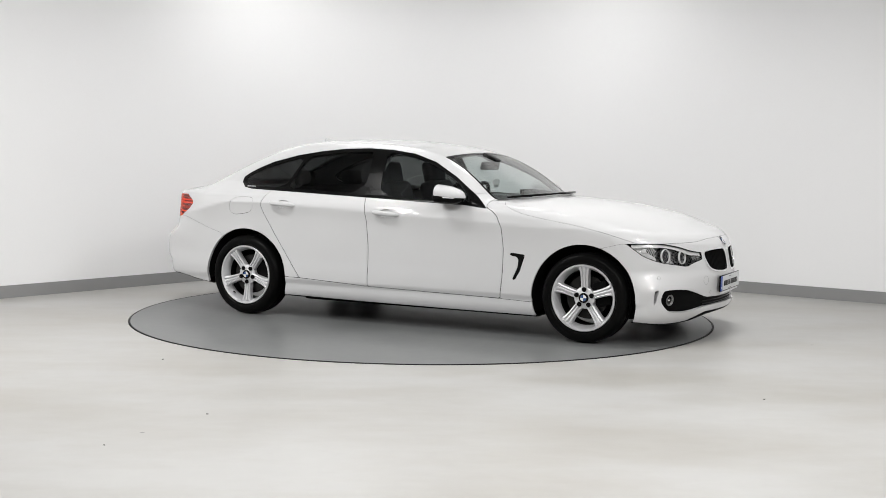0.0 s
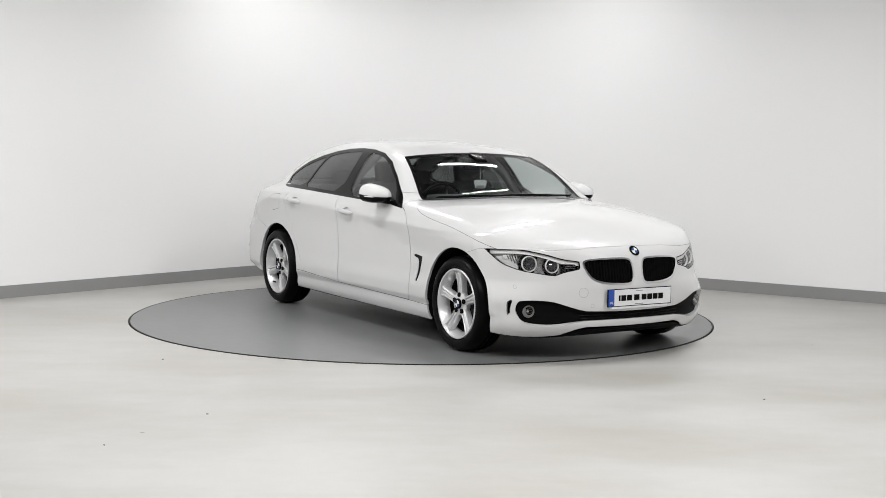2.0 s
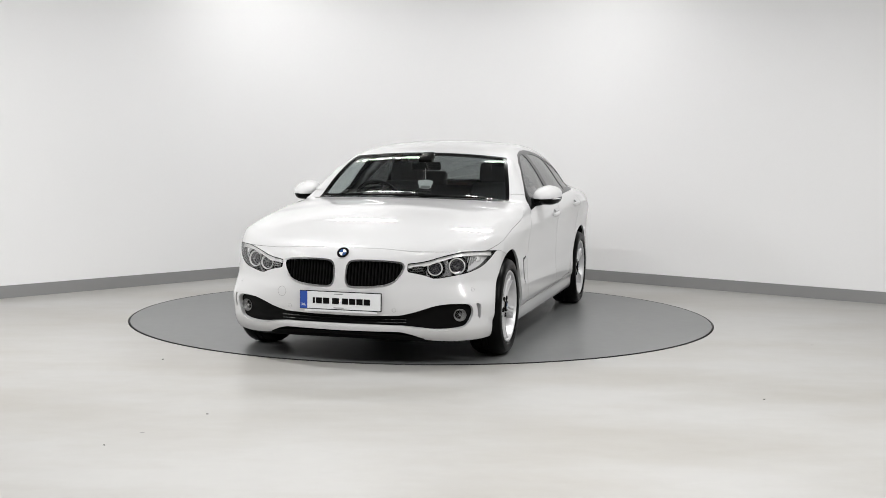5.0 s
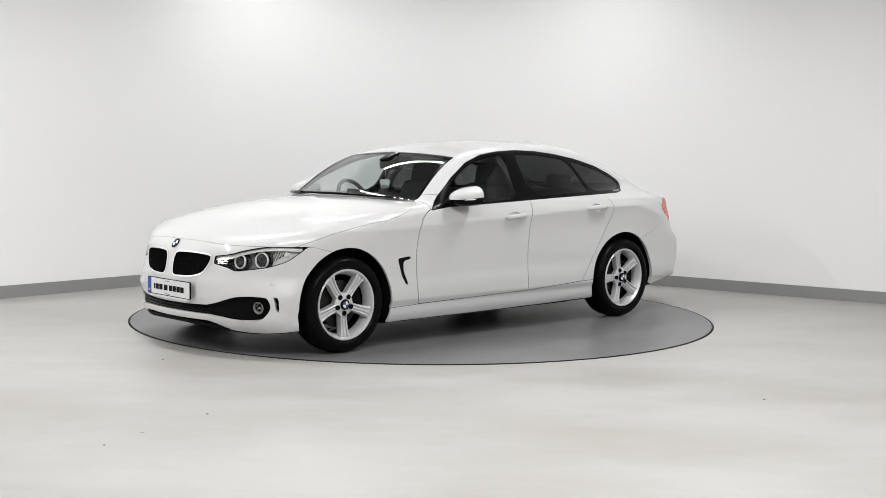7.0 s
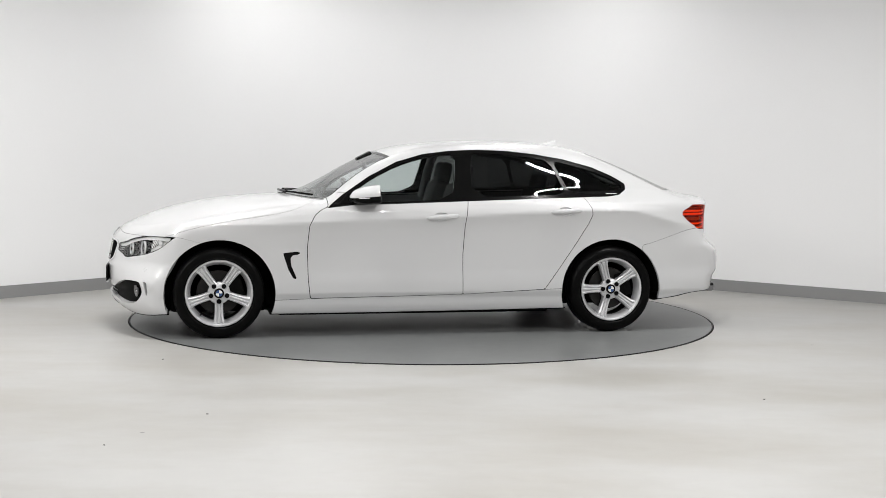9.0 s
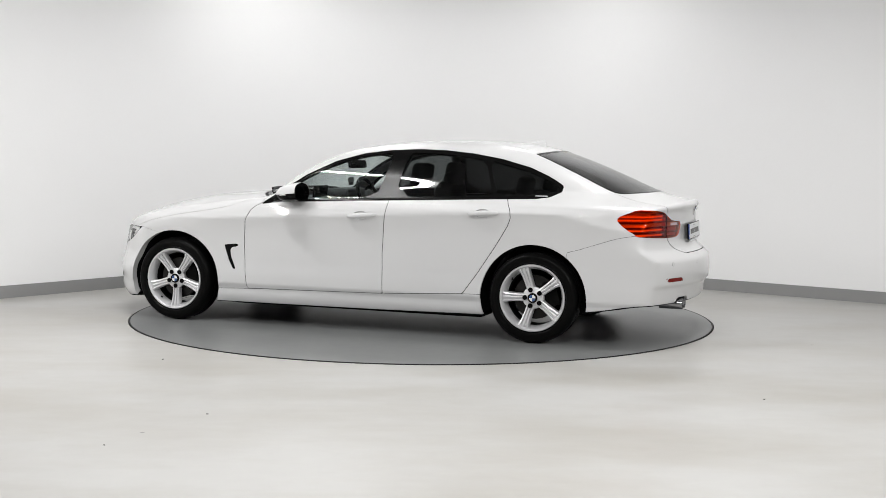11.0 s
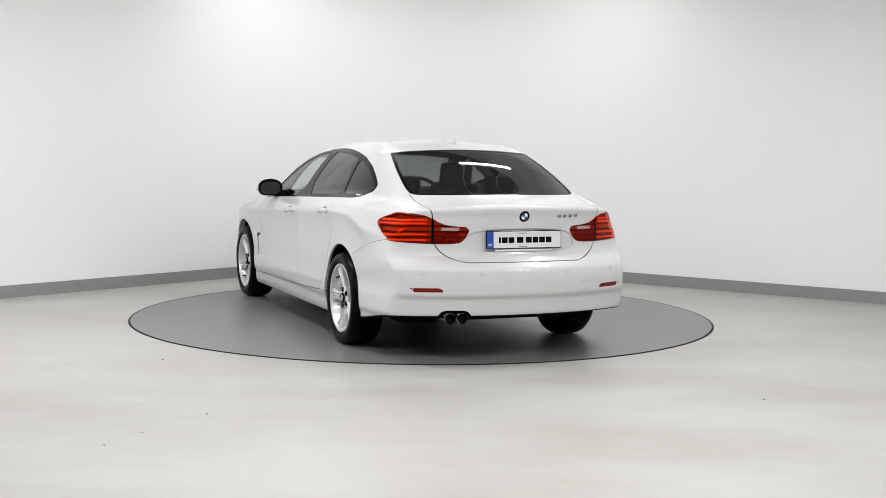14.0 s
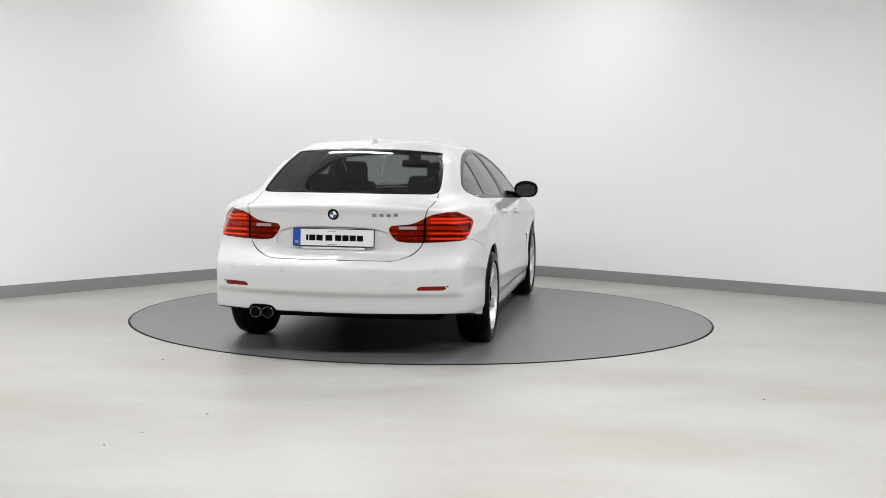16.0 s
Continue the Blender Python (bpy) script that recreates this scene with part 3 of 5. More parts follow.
def build_skin():
    rest = SKIN
    under, rest = cut(rest, lambda p: p[:, 2] - (UNDER(p[:, 0]) + 0.012))
    _, under = cut(under, lambda p: np.maximum(np.abs(np.abs(p[:, 0] + 0.007) - 1.401) - 0.34, 0.56 - np.abs(p[:, 1])))
    shell("underbody", under, M_PLASTIC, CAR, "black underbody tray", lift=-0.001)

    # wheel arches
    def arch(p):
        a = np.hypot(p[:, 0] - 1.394, (p[:, 2] - 0.300)) - 0.377
        b = np.hypot(p[:, 0] + 1.408, (p[:, 2] - 0.300)) - 0.374
        return np.maximum(np.minimum(a, b), 0.4 - np.abs(p[:, 1]))
    _, rest = cut(rest, arch)

    # side windows
    dlo, rest = take(rest, seen_from_side(WINDOWS), 0)
    for name, outline, mat, lab in (("front_window", rounded(GLASS_FRONT, 1), M_WIND, "clear side window glass"),
                                    ("rear_window", rounded(GLASS_REAR, 1), M_TINT, "dark tinted side window glass"),
                                    ("quarter_window", rounded(GLASS_QUARTER, 1), M_TINT, "dark tinted quarter glass")):
        pane, dlo = cut(dlo, seen_from_side(outline))
        sides(name, pane, mat, lab, lift=-0.004)
    sides("window_frame", dlo, M_BLACK, "gloss black window surround", lift=-0.001, rim=0.02)

    # windscreen and rear window
    edge_front = smooth_curve((0.90, 0.95, 1.0, 1.15, 1.265, 1.33), (0.712, 0.705, 0.692, 0.638, 0.572, 0.50))

    def windscreen(p):
        x, y, z = p[:, 0], np.abs(p[:, 1]), p[:, 2]
        return np.maximum.reduce([x + 0.5 * y * y - 0.925, 0.215 - (x + 0.10 * y * y), y - edge_front(z), 0.9 - z])

    def screen_in(p):
        return windscreen(p) + 0.024

    band, rest = take(rest, windscreen, 0.0)
    pane, band = cut(band, screen_in)
    shell("windscreen", pane, M_WIND, CAR, "clear windscreen glass", lift=-0.003)
    shell("windscreen_frame", band, M_BLACK, CAR, "black windscreen border", lift=-0.002, rim=0.015)
    edge_rear = smooth_curve((0.95, 1.0, 1.05, 1.16, 1.27, 1.34), (0.550, 0.575, 0.587, 0.566, 0.518, 0.475))

    def rear_screen(p):
        x, y, z = p[:, 0], np.abs(p[:, 1]), p[:, 2]
        v = smax(-2.105 + 0.55 * y * y - x, y - edge_rear(z), 0.05)
        return np.maximum.reduce([v, x + 1.375 - 0.25 * y * y, 0.9 - z])

    def hatch(p):
        x, y, z = p[:, 0], np.abs(p[:, 1]), p[:, 2]
        wide = lid_edge(z)
        return np.maximum.reduce([y - wide, 0.622 - z, x + 1.895])

    lid_edge = smooth_curve((0.60, 0.622, 0.636, 0.655, 0.69, 0.728, 0.80, 0.88, 0.994, 1.16, 1.27, 1.36),
                            (0.28, 0.385, 0.44, 0.487, 0.53, 0.553, 0.560, 0.567, 0.590, 0.576, 0.528, 0.468))

    # tail lamps run over the shut line of the hatch
    tail_end, tail_side = seen_from_end(rounded(TAIL_LAMP, 1), -1), polygon(rounded(TAIL_SIDE, 1))
    tail, rest = cut(rest, lambda p: np.maximum(tail_end(p), tail_side(p[:, 0], p[:, 2])))
    band, rest = take(rest, rear_screen, 0.0)
    lid, rest = take(rest, hatch, 0.0034)
    pane, band = cut(band, lambda p: rear_screen(p) + 0.02)
    shell("rear_screen", pane, M_REARGLASS, CAR, "tinted rear window glass", lift=-0.003)
    shell("rear_screen_frame", band, M_BLACK, CAR, "black rear window border", lift=-0.002, rim=0.012)
    bay, lid = cut(lid, seen_from_end(rounded(PLATE_BAY, 2), -1))
    lid_ob = shell("boot_lid", lid, M_PAINT, CAR, "white boot lid", rim=0.012)
    shell("plate_recess", bay, M_PAINT, lid_ob, "white recess round the number plate", lift=-0.010)

    # bonnet
    side_line = smooth_curve((0.66, 0.742, 0.83, 0.912, 1.0, 1.09, 1.34, 1.58, 1.72, 1.85, 2.3), (0.965, 0.942, 0.906, 0.878, 0.858, 0.842, 0.803, 0.752, 0.708, 0.66, 0.5))
    nose_line = smooth_curve((0.0, 0.24, 0.45, 0.75, 1.0), (0.714, 0.711, 0.697, 0.694, 0.694))

    def bonnet(p):
        x, y, z = p[:, 0], np.abs(p[:, 1]), p[:, 2]
        return np.maximum.reduce([side_line(x) - z, nose_line(y) - z, 0.937 - 0.48 * y * y - x, 0.68 - x])

    cowl, rest = cut(rest, lambda p: np.maximum.reduce([np.abs(p[:, 1]) - 0.74, 0.925 - 0.5 * p[:, 1] ** 2 - p[:, 0], p[:, 0] - 0.945 + 0.48 * p[:, 1] ** 2, 0.85 - p[:, 2]]))
    shell("scuttle", cowl, M_PLASTIC, CAR, "black plastic scuttle strip", lift=-0.006)
    hood, rest = take(rest, bonnet, 0.0012)
    shell("bonnet", hood, M_PAINT, CAR, "white bonnet", rim=0.012)

    # headlamps, grilles and intakes
    lamp_end = seen_from_end(rounded(HEADLIGHT, 1), 1)

    def lamp_line(p):
        return np.maximum(lamp_end(p), 1.655 - p[:, 0])
    lamp, rest = cut(rest, lamp_line)
    lamp, lamp_edge = cut(lamp, lambda p: even(lamp_line)(p) + 0.005)
    kidney_line = seen_from_end(rounded(KIDNEY, 1), 1)
    kidney, rest = cut(rest, kidney_line)
    kidney, kidney_edge = cut(kidney, lambda p: kidney_line(p) + 0.010)
    intake, rest = cut(rest, lambda p: np.maximum(seen_from_end(rounded(INTAKE, 1), 1)(p), 1.75 - p[:, 0]))
    slit, rest = cut(rest, lambda p: np.maximum(seen_from_end(AIR_SLIT, 1)(p), 1.75 - p[:, 0]))
    low, rest = cut(rest, lambda p: np.maximum(seen_from_end(LOWER_GRILLE, 1)(p), 1.95 - p[:, 0]))
    reflector, rest = cut(rest, seen_from_end(REFLECTOR, -1))
    pipe_bay, rest = cut(rest, lambda p: np.maximum(seen_from_end(EXHAUST_BAY, -1, 1)(p), 2.2 + p[:, 0]))

    # doors, sills and small panels of the flanks
    vent, rest = cut(rest, seen_from_side(VENT))
    front_door, rest = take(rest, seen_from_side(DOOR_FRONT))
    rear_door, rest = take(rest, seen_from_side(DOOR_REAR))
    cup_f, front_door = cut(front_door, seen_from_side(CUP_FRONT))
    cup_r, rear_door = cut(rear_door, seen_from_side(CUP_REAR))
    flap, rest = take(rest, seen_from_side(rounded(FUEL_FLAP, 2), -1), 0.0014)
    sill_top = smooth_curve((-1.1, -0.91, -0.23, 0.57, 1.1), (0.319, 0.315, 0.283, 0.271, 0.256))
    sill, rest = take(rest, lambda p: np.maximum.reduce([p[:, 2] - sill_top(p[:, 0]), np.abs(p[:, 0]) - 1.2, 0.4 - np.abs(p[:, 1])]), 0.0018)
    bump_f, rest = take(rest, lambda p: np.maximum(1.46 - p[:, 0], p[:, 2] - 0.692 - 0.03 * step(0.80, 0.70, np.abs(p[:, 1])) + 0.26 * np.maximum(1.66 - p[:, 0], 0)), 0.0008)
    seam = smooth_curve((-2.6, -2.12, -1.66, -1.5), (0.752, 0.752, 0.635, 0.60))
    bump_r, rest = take(rest, lambda p: np.maximum(p[:, 2] - seam(p[:, 0]), p[:, 0] + 1.64), 0.0012)

    doors = {}
    doors["front"] = sides("front_door", front_door, M_PAINT, "white front door", rim=0.012)
    doors["rear"] = sides("rear_door", rear_door, M_PAINT, "white rear door", rim=0.012)
    for cup, pair in ((cup_f, doors["front"]), (cup_r, doors["rear"])):
        for q, door in zip(cut(cup, lambda p: -p[:, 1]), pair):
            shell("handle_cup", q, M_PAINT, door, lift=-0.011)
    shell("pipe_recess", pipe_bay, M_PLASTIC, CAR, "black recess round the tail pipes", lift=-0.045)
    shell("fuel_flap", flap, M_PAINT, CAR, "white fuel filler flap", rim=0.006)
    sides("sill", sill, M_PAINT, "white sill panel", rim=0.012)
    front_ob = shell("front_bumper", bump_f, M_PAINT, CAR, "white front bumper", rim=0.048)
    for q in cut(slit, lambda p: -p[:, 1]):
        shell("air_slit", q, M_PLASTIC, front_ob, "black upright air slit beside the intake", lift=-0.055)
    rear_ob = shell("rear_bumper", bump_r, M_PAINT, CAR, "white rear bumper", rim=0.022)
    roof, rest = cut(rest, lambda p: np.maximum(0.95 - p[:, 2], np.abs(p[:, 0] + 0.6) - 1.35))
    shell("roof", roof, M_PAINT, CAR, "white roof and pillars", rim=0.012)
    front_w, back_w = cut(rest, lambda p: -p[:, 0])
    sides("front_wing", front_w, M_PAINT, "white front wing", rim=0.016)
    for q in cut(back_w, lambda p: -p[:, 1]):
        for piece in islands(q):
            big = len(piece) > 0.3 * len(q)
            shell("rear_wing" if big else "corner_panel", piece, M_PAINT, CAR, "white rear wing" if big else "white strip at the tail's corner", rim=0.016)
    vents = sides("side_vent", vent, M_BLACK, "black hook-shaped vent behind the front wheel", lift=-0.004)
    for rows in SEAL_ROWS:
        for line in islands(rows):
            shell("shut_line", line, M_SEAL, CAR, "dark shut line round a panel", lift=-0.004)
    # lining of the cabin
    inside = np.concatenate([front_door, rear_door, roof])
    shell("cabin_lining", inside, M_LINER, CAR, "grey cabin lining", lift=-0.016)
    return dict(lamp=lamp, tail=tail, kidney=kidney, intake=intake, low=low, reflector=reflector,
                lamp_edge=lamp_edge, kidney_edge=kidney_edge, doors=doors, front=front_ob, rear=rear_ob, lid=lid_ob)


PIECES = build_skin()


# ---------------------------------------------------------------- points on the skin
def on_end(y, z, end):
    """The point of the skin at (y, z) of the front (1) or back (-1), and its normal."""
    lo, hi = 1.0, 2.7
    for _ in range(30):
        mid = (lo + hi) / 2
        if form(np.array([[end * mid, y, z]]))[0] < 0:
            lo = mid
        else:
            hi = mid
    p = np.array([[end * lo, y, z]])
    return Vector(p[0]), Vector(slope(p)[0])


def on_side(x, z, sign):
    lo, hi = 0.2, 1.2
    for _ in range(30):
        mid = (lo + hi) / 2
        if form(np.array([[x, sign * mid, z]]))[0] < 0:
            lo = mid
        else:
            hi = mid
    p = np.array([[x, sign * lo, z]])
    return Vector(p[0]), Vector(slope(p)[0])


def facing(p, n, lift=0.0):
    """A pose at p with its y axis along n and its z axis near to up."""
    n = n.normalized()
    side = n.cross(Vector((0, 0, 1))).normalized()
    up = side.cross(n)
    m = Matrix((side, n, up)).transposed().to_4x4()
    m.translation = p + n * lift
    return m


def disc(bm, r, h, m=Matrix(), n=32, dome=0.0):
    lathe(bm, [(0.0003, h + dome), (r * 0.5, h + dome * 0.75), (r - 0.0015, h), (r, h - 0.0015), (r, -0.003)], n, "y", m)


def ring(bm, r, w, h, m=Matrix(), n=40):
    prof = [(r + w * math.cos(a), h * math.sin(a)) for a in np.linspace(0, 2 * math.pi, 11)[:-1]]
    lathe(bm, prof, n, "y", m, closed=True)


# ---------------------------------------------------------------- lamps, grilles
def build_headlights():
    edges = cut(PIECES["lamp_edge"], lambda p: -p[:, 1])
    for q, edge, s in zip(cut(PIECES["lamp"], lambda p: -p[:, 1]), edges, (1, -1)):
        back = shell("headlight", q, M_LAMPBACK, CAR, "twin-ring headlight under a clear cover", lift=-0.050)
        shell("cover", q, M_LAMPGLASS, back, "clear lamp cover", lift=-0.002)
        shell("surround", edge, M_BLACK, back, "black lamp edge", lift=-0.001, rim=0.055)
        # brow and side reflectors are plain white: their bright reflections are painted in
        lid_line = smooth_curve((0.38, 0.505, 0.58, 0.70, 0.77, 0.86), (0.627, 0.641, 0.668, 0.697, 0.699, 0.690))
        lash = cut(q, lambda p: lid_line(np.abs(p[:, 1])) - 0.028 - p[:, 2])[0]
        shell("brow_reflector", lash, M_HALO, back, "upper reflector strip, white in place of bright reflections", lift=-0.014)
        outer = cut(q, lambda p: 0.735 - np.abs(p[:, 1]))[0]
        shell("side_reflector", outer, M_HALO, back, "side reflector, white in place of bright reflections", lift=-0.035)
        for y, z, r in ((0.670, 0.609, 0.047), (0.551, 0.599, 0.043)):
            p, n = on_end(s * y, z, 1)
            aim = (n + Vector((1.2, 0, 0))).normalized()
            m = facing(p, aim, -0.036)
            bm = bmesh.new()
            ring(bm, r, 0.0048, 0.010, m)
            part("halo_ring", bm, M_HALO, back, "pale light ring")
            bm = bmesh.new()
            ring(bm, r * 1.24, 0.010, 0.005, m @ pose(0, -0.006, 0))
            part("bezel", bm, M_BLACK, back, "black ring round the light ring")
            bm = bmesh.new()
            lathe(bm, [(0.0003, 0.012), (r * 0.3, 0.009), (r * 0.55, 0.0), (r * 0.62, -0.006), (r * 0.7, -0.004), (r * 0.95, 0.0)], 32, "y", m)
            part("projector", bm, M_LENS, back, "dark projector lens")
        tip = cut(q, lambda p: np.abs(p[:, 1]) - 0.510)[0]
        shell("inner_tip", tip, M_BLACK, back, "black inner end of the lamp", lift=-0.030)
        for k in range(3):
            a, na = on_end(s * 0.425, 0.606 - 0.012 * k, 1)
            b, nb = on_end(s * 0.49, 0.613 - 0.014 * k, 1)
            bm = bmesh.new()
            tube(bm, [a - na * 0.012, b - nb * 0.014], 0.0035, 6)
            part("light_bar", bm, M_CHROME, back)
        for k in range(4):
            a, na = on_end(s * (0.735 + 0.012 * k), 0.60 + 0.012 * k, 1)
            b, nb = on_end(s * (0.745 + 0.012 * k), 0.685 - 0.002 * k, 1)
            bm = bmesh.new()
            tube(bm, [a - na * 0.03, b - nb * 0.03], 0.0045, 6)
            part("reflector_rib", bm, M_CHROME, back)
        a, na = on_end(s * 0.785, 0.655, 1)
        bm = bmesh.new()
        disc(bm, 0.022, 0.004, facing(a, na, -0.035), dome=0.006)
        part("side_bulb", bm, M_HALO, back)


def build_grilles():
    edges = cut(PIECES["kidney_edge"], lambda p: -p[:, 1])
    for q, edge, s in zip(cut(PIECES["kidney"], lambda p: -p[:, 1]), edges, (1, -1)):
        g = shell("grille", q, M_BLACK, CAR, "black kidney-shaped grille with a chrome frame", lift=-0.045)
        shell("frame", edge, M_CHROME, g, "chrome frame", lift=0.005, rim=0.045)
        inside = polygon(KIDNEY)
        for k in range(16):
            y = 0.052 + 0.0205 * k
            zs = [z for z in np.linspace(0.47, 0.66, 60) if inside(np.array([y]), np.array([z]))[0] < -0.010]
            if len(zs) < 6:
                continue
            bm = bmesh.new()
            pts = [on_end(s * y, z, 1) for z in np.linspace(zs[0], zs[-1], 5)]
            rows = []
            for p, n in pts:
                rows.append([bm.verts.new(p + Vector((dx, dy, 0))) for dx, dy in ((-0.008, 0.0), (-0.013, 0.004), (-0.04, 0.003), (-0.04, -0.003), (-0.013, -0.004))])
            for a, b in zip(rows, rows[1:]):
                for i in range(5):
                    bm.faces.new((a[i], a[(i + 1) % 5], b[(i + 1) % 5], b[i]))
            bm.faces.new(rows[0])
            bm.faces.new(rows[-1][::-1])
            part("slat", bm, M_SEAL, g)
    bay = shell("intake", PIECES["intake"], M_PLASTIC, CAR, "wide black lower intake", lift=-0.026)
    for z in (0.272, 0.290):
        bm = bmesh.new()
        pts = [on_end(y, z, 1) for y in np.linspace(-0.40, 0.40, 17)]
        tube(bm, [p - n * 0.018 for p, n in pts], 0.004, 6)
        part("intake_bar", bm, M_BLACK, bay)
    shell("lower_grille", PIECES["low"], M_PLASTIC, PIECES["front"], "black chin grille", lift=-0.015)
    for q in cut(PIECES["reflector"], lambda p: -p[:, 1]):
        shell("reflector", q, M_DKRED, PIECES["rear"], "dark red bumper reflector", lift=-0.003)
    for s in (1, -1):
        p, n = on_end(s * 0.700, 0.314, 1)
        m = facing(p, (n + Vector((1, 0, 0))).normalized(), -0.018)
        bm = bmesh.new()
        lathe(bm, [(0.037, 0.0), (0.039, 0.005), (0.037, 0.008), (0.034, 0.005), (0.024, -0.010), (0.0003, -0.016)], 32, "y", m)
        fog = part("fog_lamp", bm, M_FOG, CAR, "small round fog lamp")
        bm = bmesh.new()
        disc(bm, 0.035, 0.005, m, dome=0.006)
        part("lens", bm, M_LAMPGLASS, fog, "clear fog lamp lens")
        bm = bmesh.new()
        disc(bm, 0.010, 0.0, m @ pose(0, -0.004, 0), 16, dome=0.008)
        part("bulb", bm, M_CHROME, fog)


def build_tail_lamps():
    for q, s in zip(cut(PIECES["tail"], lambda p: -p[:, 1]), (1, -1)):
        back = shell("tail_lamp", q, M_TAILBACK, CAR, "orange-red wrap-around tail lamp with dark bars", lift=-0.030)
        outer, inner = cut(q, lambda p: 0.569 - np.abs(p[:, 1]))
        outer = cut(outer, lambda p: 0.571 - np.abs(p[:, 1]))[0]
        inner = cut(inner, lambda p: np.abs(p[:, 1]) - 0.563)[0]
        shell("outer_lens", outer, M_REDGLASS, back, "orange-red outer lens", lift=0.001, rim=0.03)
        shell("inner_lens", inner, M_REDGLASS, back, "red inner lens", lift=0.001, rim=0.03)
        seam = cut(cut(q, lambda p: np.abs(p[:, 1]) - 0.574)[0], lambda p: 0.558 - np.abs(p[:, 1]))[0]
        shell("divider", seam, M_BLACK, back, "black gap between the lenses", lift=-0.002)
        for z0, z1 in ((0.734, 0.746), (0.765, 0.778), (0.800, 0.812), (0.836, 0.845), (0.893, 0.899)):
            bar = cut(cut(q, lambda p: p[:, 2] - z1)[0], lambda p: z0 - p[:, 2])[0]
            if len(bar):
                shell("dark_bar", bar, M_SMOKE, back, lift=-0.016)
        for z0, z1 in ((0.750, 0.760), (0.784, 0.794), (0.850, 0.862), (0.872, 0.884)):
            bar = cut(cut(q, lambda p: p[:, 2] - z1)[0], lambda p: z0 - p[:, 2])[0]
            bar = cut(bar, lambda p: 0.60 - np.abs(p[:, 1]))[0]
            if len(bar):
                shell("light_pipe", bar, M_PIPEGLOW, back, lift=-0.012)
        strip_q = cut(cut(inner, lambda p: p[:, 2] - 0.832)[0], lambda p: 0.814 - p[:, 2])[0]
        dim = cut(strip_q, lambda p: np.maximum(np.abs(p[:, 1]) - 0.515, 0.41 - np.abs(p[:, 1])))[0]
        shell("reversing_lamp", dim, M_CLEARBAR, back, "pale reversing lamp", lift=0.0025)
        rest_q = cut(inner, lambda p: np.maximum(p[:, 2] - 0.80, 0.4 - np.abs(p[:, 1])))[0]
        shell("inner_panel", rest_q, M_DKRED, back, lift=-0.02)


build_headlights()
build_grilles()
build_tail_lamps()


